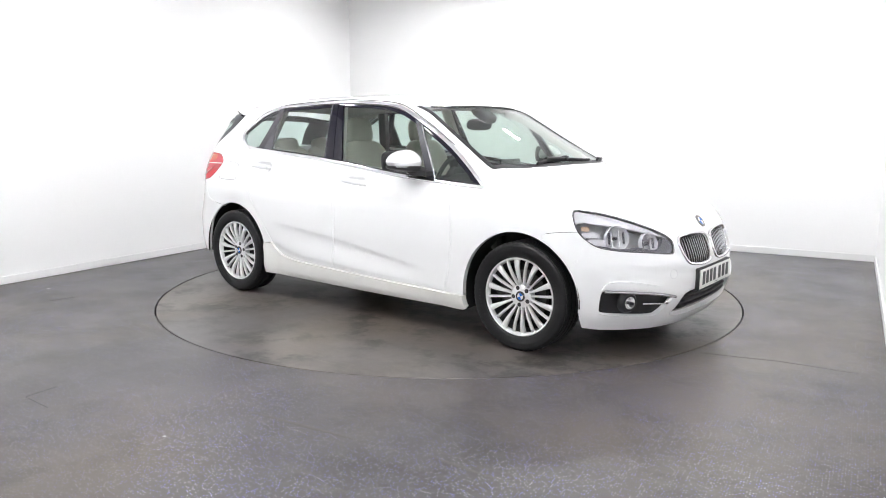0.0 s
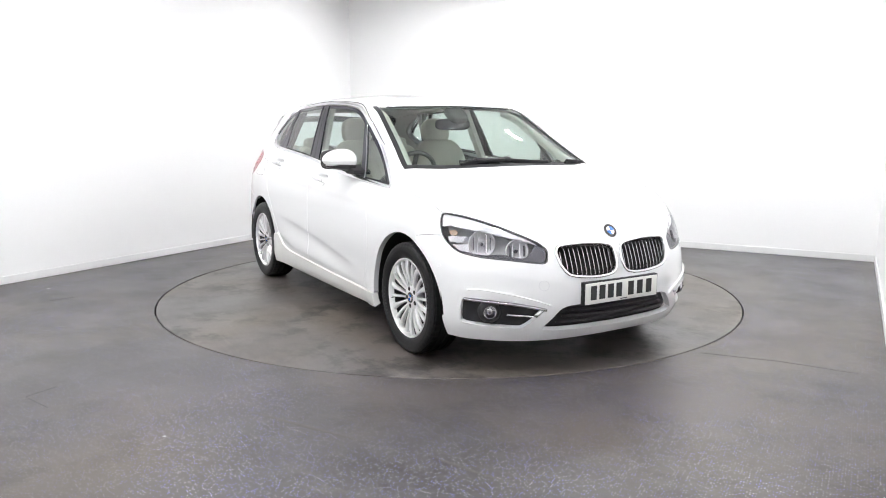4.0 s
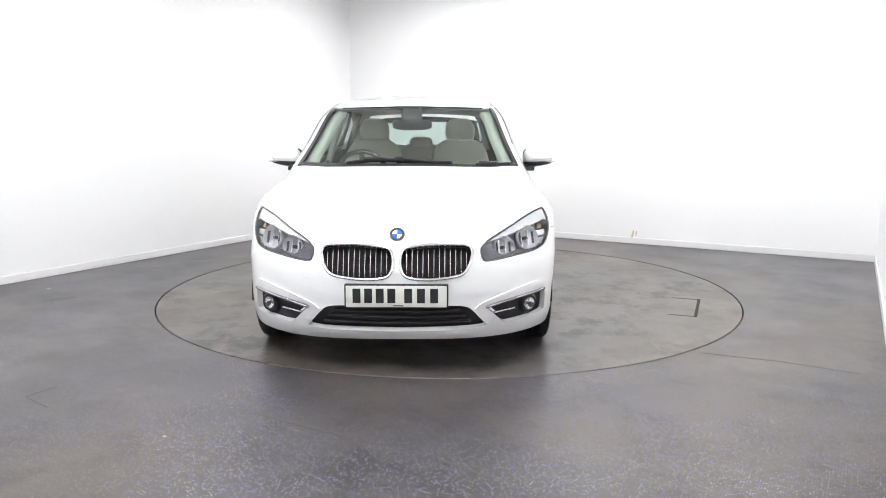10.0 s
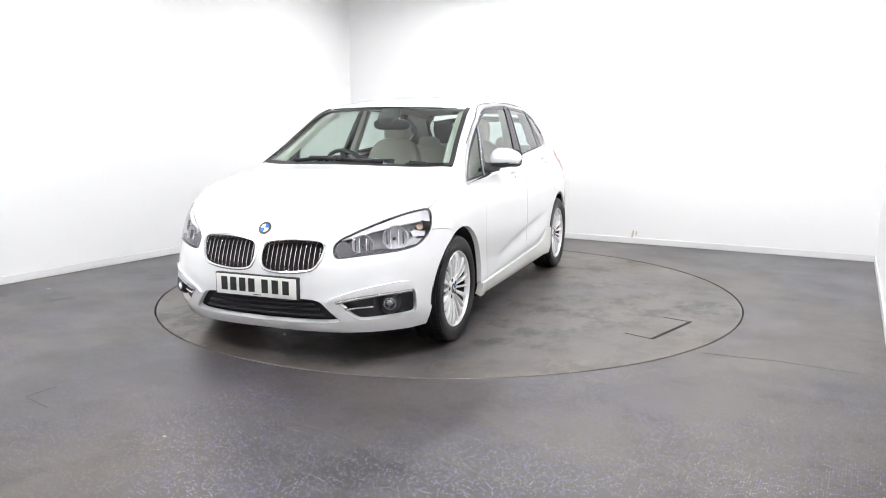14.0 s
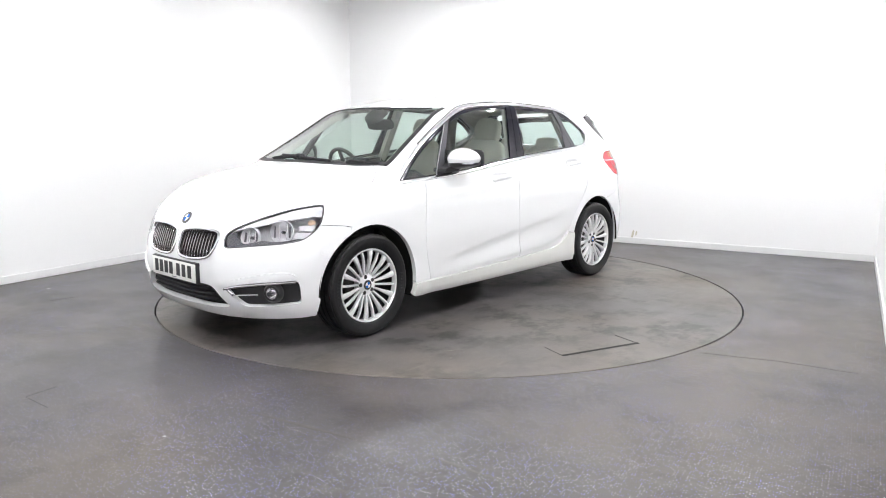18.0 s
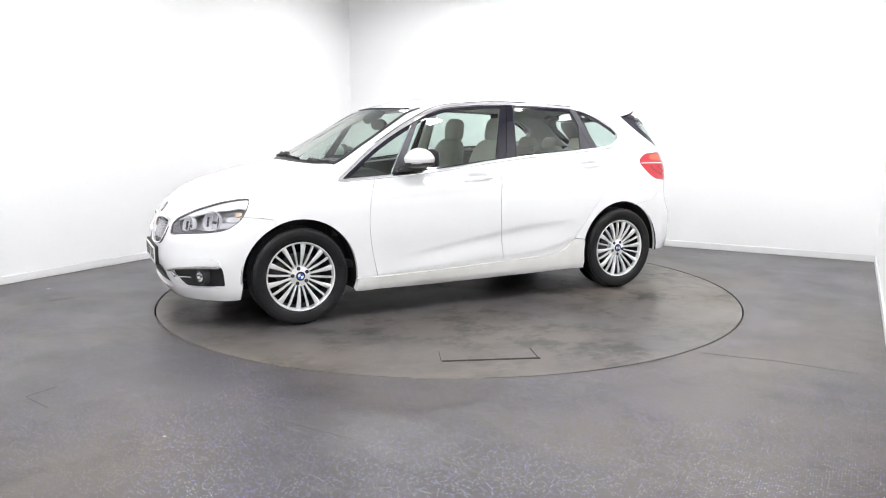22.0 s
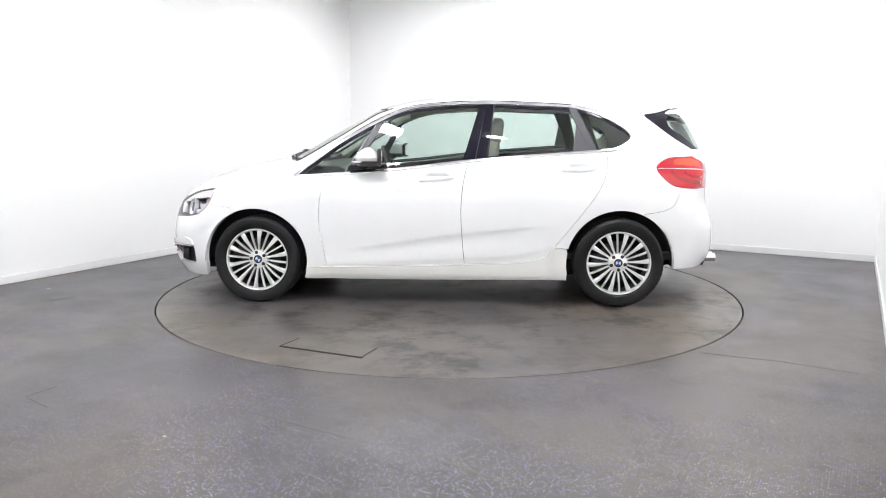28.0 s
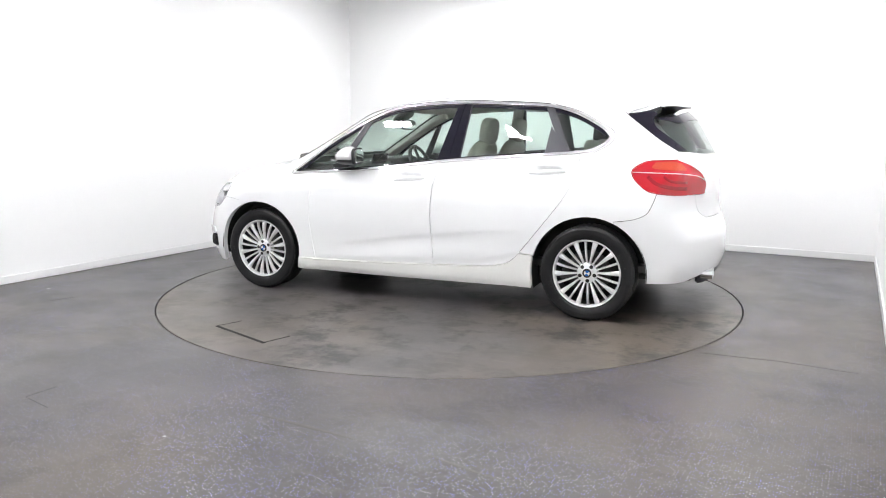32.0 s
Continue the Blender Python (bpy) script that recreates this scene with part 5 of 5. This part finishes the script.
        u1 = outline(line_on("side", ((-1.70, 0.985), (-1.76, 0.94), (-1.85, 0.915), (-1.94, 0.905)))) * k
        sweep("lamp_light_bar", u1, 0.024, 0.0005, REDDARK, tl, "darker red light bar", False, lift=0.0014)
        u2 = outline(line_on("side", ((-1.80, 0.985), (-1.85, 0.955), (-1.94, 0.945)))) * k
        sweep("lamp_light_bar", u2, 0.016, 0.0005, REDDARK, tl, "darker red light bar", False, lift=0.0014)
    # roof spoiler
    bm = bmesh.new()
    rows = []
    ys = np.linspace(-1, 1, 21)
    for t in np.linspace(0, 1, 11):
        up, dn = [], []
        half = 0.592 - 0.082 * t ** 0.8
        edge = 1.380 + 0.020 * t + 0.038 * t * t
        thick = 0.007 + 0.012 * (1 - t)
        for v in ys:
            y, w = v * half, abs(v)
            x = -1.53 - (0.335 - 0.135 * w ** 3) * t
            mid = float(top(np.array(x))) - 0.12 * y * y * (1 - 0.8 * t) + 0.003 + 0.014 * t * t
            zt = mid + (edge + thick - mid) * w ** 5
            up.append(bm.verts.new((x, y, zt)))
            dn.append(bm.verts.new((x, y, zt - thick)))
        rows.append((up, dn))
    for (u0, d0), (u1, d1) in zip(rows[:-1], rows[1:]):
        for i in range(len(ys) - 1):
            bm.faces.new((u0[i], u0[i + 1], u1[i + 1], u1[i]))
    u, d = rows[-1]
    for i in range(len(ys) - 1):
        bm.faces.new((u[i], u[i + 1], d[i + 1], d[i]))
    ends = bmesh.new()
    for j in (0, -1):
        for (u0, d0), (u1, d1) in zip(rows[:-1], rows[1:]):
            low = [Vector((0, 0, -0.04 * max(0.0, min(1.0, (v.co.x + 1.74) / 0.15)))) for v in (d1[j], d0[j])]
            ends.faces.new([ends.verts.new(p) for p in (u0[j].co, u1[j].co, d1[j].co + low[0], d0[j].co + low[1])])
    low = bmesh.new()
    under = [[low.verts.new(v.co) for v in d] for _, d in rows]
    for d0, d1 in zip(under[:-1], under[1:]):
        for i in range(len(ys) - 1):
            low.faces.new((d0[i], d1[i], d1[i + 1], d0[i + 1]))
    sp = part("roof_spoiler", bm, PAINT, car, "white roof spoiler")
    part("spoiler_underside", low, BLACK, sp, "black spoiler underside")
    part("spoiler_end", ends, GLOSS, sp, "gloss black spoiler edge")
    seam = np.vstack([on_body("side", ((-1.537, 1.380), (-1.512, 1.403))), on_body("top", ((-1.492, 0.52), (-1.484, 0.46), (-1.482, 0.36)))])
    sweep("spoiler_seam", smooth_line(seam), 0.004, 0.001, TRIM, car, "fine seam in front of the roof spoiler")
    band = whole(outline(line_on("rear", ((0.0, 1.36), (0.3, 1.352), (0.52, 1.33))), line_on("rear", ((0.52, 1.33), (0.575, 1.362))), line_on("rear", ((0.575, 1.362), (0.45, 1.384), (0.3, 1.401), (0.0, 1.415)))))
    panel("rear_window_band", "tail", band, GLOSS, car, "dark printed band along the rear window", False, h=0.04, lift=-0.001, gap=0.0, flange=0.002)
    # aerial
    bm = superball(0.085, 0.02, 0.055, 0.9, 0.9)
    for v in bm.verts:
        t = max(v.co.z, 0) / 0.055
        v.co.x = v.co.x * (1 - 0.45 * t) - 0.03 * t
    part("roof_aerial", bm, PAINT, car, "white shark-fin aerial", True, pose(-1.33, 0, 1.522))


def seat(car, x, y, lean, head, front=True):
    """An oyster leather seat: cushion, back, headrest."""
    w = 0.255 if front else 0.24
    b = part("seat", superball(0.27, w, 0.085, 0.45, 0.5, m=pose(x + 0.26, y, 0.60, 0, -6, 0)), LEATHER, car, "oyster leather seat cushion")
    hgt = 0.33 if front else 0.32
    bm = superball(0.065, w, hgt, 0.5, 0.55)
    for v in bm.verts:
        t = v.co.z / hgt
        v.co.y *= 1 - 0.16 * max(t, 0) ** 2
        v.co.x += 0.02 * (v.co.y / w) ** 2
    bmesh.ops.transform(bm, matrix=pose(x - 0.02, y, 0.88 if front else 0.84, 0, -lean, 0), verts=bm.verts)
    part("seat_back", bm, LEATHER, b, "oyster leather backrest")
    if head:
        bm = superball(0.05, 0.125 if front else 0.11, 0.10 if front else 0.062, 0.55, 0.6)
        for v in bm.verts:
            v.co.y *= 1.0 - 0.18 * max(0, v.co.z / 0.1) ** 2
        part("headrest", bm, LEATHER, b, "oyster leather headrest", True, pose(x - 0.115, y, head, 0, -8, 0))
        for d in (-0.05, 0.05):
            part("headrest_post", tube(((x - 0.105, y + d, head - 0.16), (x - 0.11, y + d, head - 0.05)), 0.006), CHROME_B, b, "chrome headrest post")


def build_interior(car):
    seat(car, -0.33, 0.36, 14, 1.275)
    seat(car, -0.33, -0.36, 14, 1.275)
    for y in (0.395, 0.0, -0.395):
        seat(car, -1.13, y, 20, 1.15, False)
    part("cabin_floor", box(2.9, 1.5, 0.05, 0.01), DASH, car, "dark carpeted cabin floor", True, pose(-0.45, 0, 0.36))
    part("bulkhead", box(0.04, 1.4, 0.6, 0.01), UNDER, car, "", True, pose(1.08, 0, 0.66))
    dash = part("dashboard", prism(((1.10, 1.0), (0.95, 1.02), (0.74, 1.015), (0.62, 0.96), (0.62, 0.80), (0.72, 0.60), (1.06, 0.55)), 1.40, bevel=0.025), DASH, car, "dark grey dashboard")
    part("instrument_hood", superball(0.11, 0.19, 0.05, 0.6, 0.6, m=pose(0.68, -0.37, 1.0)), DASH, dash, "dark instrument hood")
    part("display", box(0.02, 0.24, 0.10, 0.006, 2, pose(0.69, 0.02, 1.03, 0, -15, 0)), GLOSS, dash, "black display screen")
    part("parcel_shelf", box(0.60, 1.18, 0.03, 0.01), DASH, car, "dark parcel shelf", True, pose(-1.58, 0, 1.03))
    part("boot_lining", box(0.04, 1.1, 0.6, 0.01), DASH, car, "", True, pose(-1.86, 0, 0.72))
    # steering wheel on the right
    m = pose(0.47, -0.36, 0.965, 0, -66, 0)
    n = 40
    sw = part("steering_wheel", tube([(m @ Vector((0.18 * math.cos(a), 0.18 * math.sin(a), 0))) for a in np.linspace(0, 2 * math.pi, n)], 0.016), DASH, car, "black leather steering wheel")
    part("wheel_boss", superball(0.075, 0.085, 0.03, 0.7, 0.7, m=m), DASH, sw, "black airbag boss")
    for a in (0, 180, 270):
        part("wheel_spoke", box(0.12, 0.035, 0.016, 0.006, 2, m @ pose(0, 0, 0, 0, 0, a) @ pose(0.11, 0, 0)), CHROME if a == 270 else DASH, sw, "wheel spoke")
    part("steering_column", tube(((0.47, -0.36, 0.96), (0.75, -0.36, 0.85)), 0.04), DASH, sw)
    # inside mirror and sensor housing
    im = part("interior_mirror", superball(0.018, 0.145, 0.042, 0.6, 0.55, m=pose(0.425, 0, 1.322, 0, 10, 0)), BLACK, car, "black inside mirror")
    part("mirror_pane", superball(0.004, 0.135, 0.034, 0.6, 0.5, m=pose(0.408, 0, 1.322, 0, 10, 0)), MIRROR, im, "mirror pane")
    part("sensor_housing", superball(0.09, 0.075, 0.035, 0.6, 0.6, m=pose(0.465, 0, 1.392, 0, 32, 0)), DASH, im, "dark sensor housing")
    # linings
    for s in (1, -1):
        part("door_card", prism(((0.80, 0.35), (0.80, 0.94), (0.3, 0.985), (-0.24, 1.035), (-0.24, 0.35)), 0.03, bevel=0.008), DASH, car, "dark inner door lining", True, pose(0, s * 0.735, 0))
        part("door_card", prism(((-0.24, 0.35), (-0.24, 1.035), (-0.6, 1.07), (-1.18, 1.10), (-1.10, 0.7), (-0.80, 0.35)), 0.03, bevel=0.008), DASH, car, "dark inner door lining", True, pose(0, s * 0.725, 0))
        part("armrest", superball(0.22, 0.05, 0.05, 0.5, 0.5, m=pose(0.1, s * 0.70, 0.80)), LEATHER, car, "oyster leather armrest")
        # pillars inside, pale
        for (xt, xb, zt, zb, w, yt, yb) in ((-0.365, -0.27, 1.45, 1.0, 0.045, 0.60, 0.735), (-1.06, -1.16, 1.42, 1.08, 0.05, 0.565, 0.69)):
            bm = bmesh.new()
            rr = []
            for t in np.linspace(0, 1, 7):
                x, z, y = xt + (xb - xt) * t, zt + (zb - zt) * t, yt + (yb - yt) * t
                rr.append([bm.verts.new((x + dx * w, s * (y + dy), z)) for dx, dy in ((-1, 0.02), (-0.8, -0.015), (0, -0.028), (0.8, -0.015), (1, 0.02))])
            for a, b in zip(rr[:-1], rr[1:]):
                for i in range(4):
                    bm.faces.new((a[i], a[i + 1], b[i + 1], b[i]))
            part("pillar_lining", bm, LINER if xt > -0.5 else DASH, car, "pale pillar lining" if xt > -0.5 else "dark pillar lining")
    for s in (1, -1):
        sweep("pillar_lining", line_on("top", [(x - 0.02, y - 0.045) for x, y in SCREEN_SIDE[:-1]]) * np.array([1, s, 1]), 0.075, 0.022, LINER, car, "pale windscreen pillar lining", False, lift=-0.05)
        part("wheel_house_lining", box(0.03, 0.2, 0.34, 0.006), DASH, car, "dark wheel house lining", True, pose(-1.235, s * 0.655, 0.92))
        part("boot_side", prism(((-1.22, 0.45), (-1.22, 1.09), (-1.86, 1.12), (-1.93, 0.80), (-1.86, 0.45)), 0.03, bevel=0.006), DASH, car, "dark boot side lining", True, pose(0, s * 0.575, 0))
    st = line_on("top", ((0.45, 0.0), (0.44, 0.25), (0.39, 0.44), (0.315, 0.568)))
    ss = line_on("top", [(x + 0.004, y - 0.002) for x, y in SCREEN_SIDE])
    lo = line_on("side", [(1.03, 0.985)] + shift(WINDOW[1:8], 0.0, 0.004))
    rb = line_on("top", ((-1.0, 0.603), (-1.35, 0.592), (-1.55, 0.56), (-1.63, 0.30), (-1.64, 0.0)))
    panel("headlining", "roll", whole(outline(st, ss[:-2], lo, rb)), LINER, car, "pale cloth headlining", False, h=0.05, gap=0.0, lift=-0.035, flange=-0.02)
    gate = outline(line_on("rear", ((0.40, 1.15), (0.585, 1.15), (0.60, 1.20), (0.59, 1.29), (0.565, 1.36))), line_on("rear", ((0.565, 1.36), (0.40, 1.375))), line_on("rear", ((0.40, 1.375), (0.385, 1.26), (0.40, 1.15))))
    panel("tailgate_lining", "tail", gate, DASH, car, "dark tailgate lining", h=0.04, gap=0.0, lift=-0.03, flange=0.0)
    cq = outline(line_on("side", ((-1.24, 1.02), (-1.25, 1.11), (-1.32, 1.125))), line_on("side", ((-1.32, 1.125), (-1.41, 1.175), (-1.46, 1.245), (-1.41, 1.315), (-1.2, 1.405), (-1.0, 1.465))), line_on("top", ((-1.0, 0.603), (-1.15, 0.60), (-1.35, 0.592), (-1.534, 0.578))), line_on("side", ((-1.534, 1.381), (-1.731, 1.233), (-1.868, 1.146))), line_on("side", ((-1.868, 1.146), (-1.80, 1.0), (-1.24, 1.02))))
    panel("rear_pillar_lining", "roll", cq, LINER, car, "pale rear pillar lining", h=0.04, gap=0.0, lift=-0.045, flange=-0.02)


# ---- car and turntable turn together ----
HEADING = spline([0, 3.5, 7, 10.5, 14.5, 18, 21, 24, 27.5, 30, 32],
                 [-37.96, -56.09, -74.29, -92.72, -113.87, -131.96, -147.61, -162.85, -180.19, -192.83, -203.14])
OFF = (0.0667, -0.2663)


def motions(car, table):
    rows_c, rows_t = [], []
    for k in range(33):
        a = float(HEADING(k))
        c, s = math.cos(radians(a)), math.sin(radians(a))
        rows_c.append((float(k), pose(c * OFF[0] - s * OFF[1], s * OFF[0] + c * OFF[1], 0, 0, 0, a)))
        rows_t.append((float(k), pose(0, 0, 0, 0, 0, a)))
    walk(car, rows_c)
    walk(table, rows_t)


build_room()
build_lamps()
the_table = build_turntable()
build_floor_marks()
the_car = build_car()
build_running_gear(the_car)
build_exterior_trim(the_car)
build_interior(the_car)
motions(the_car, the_table)
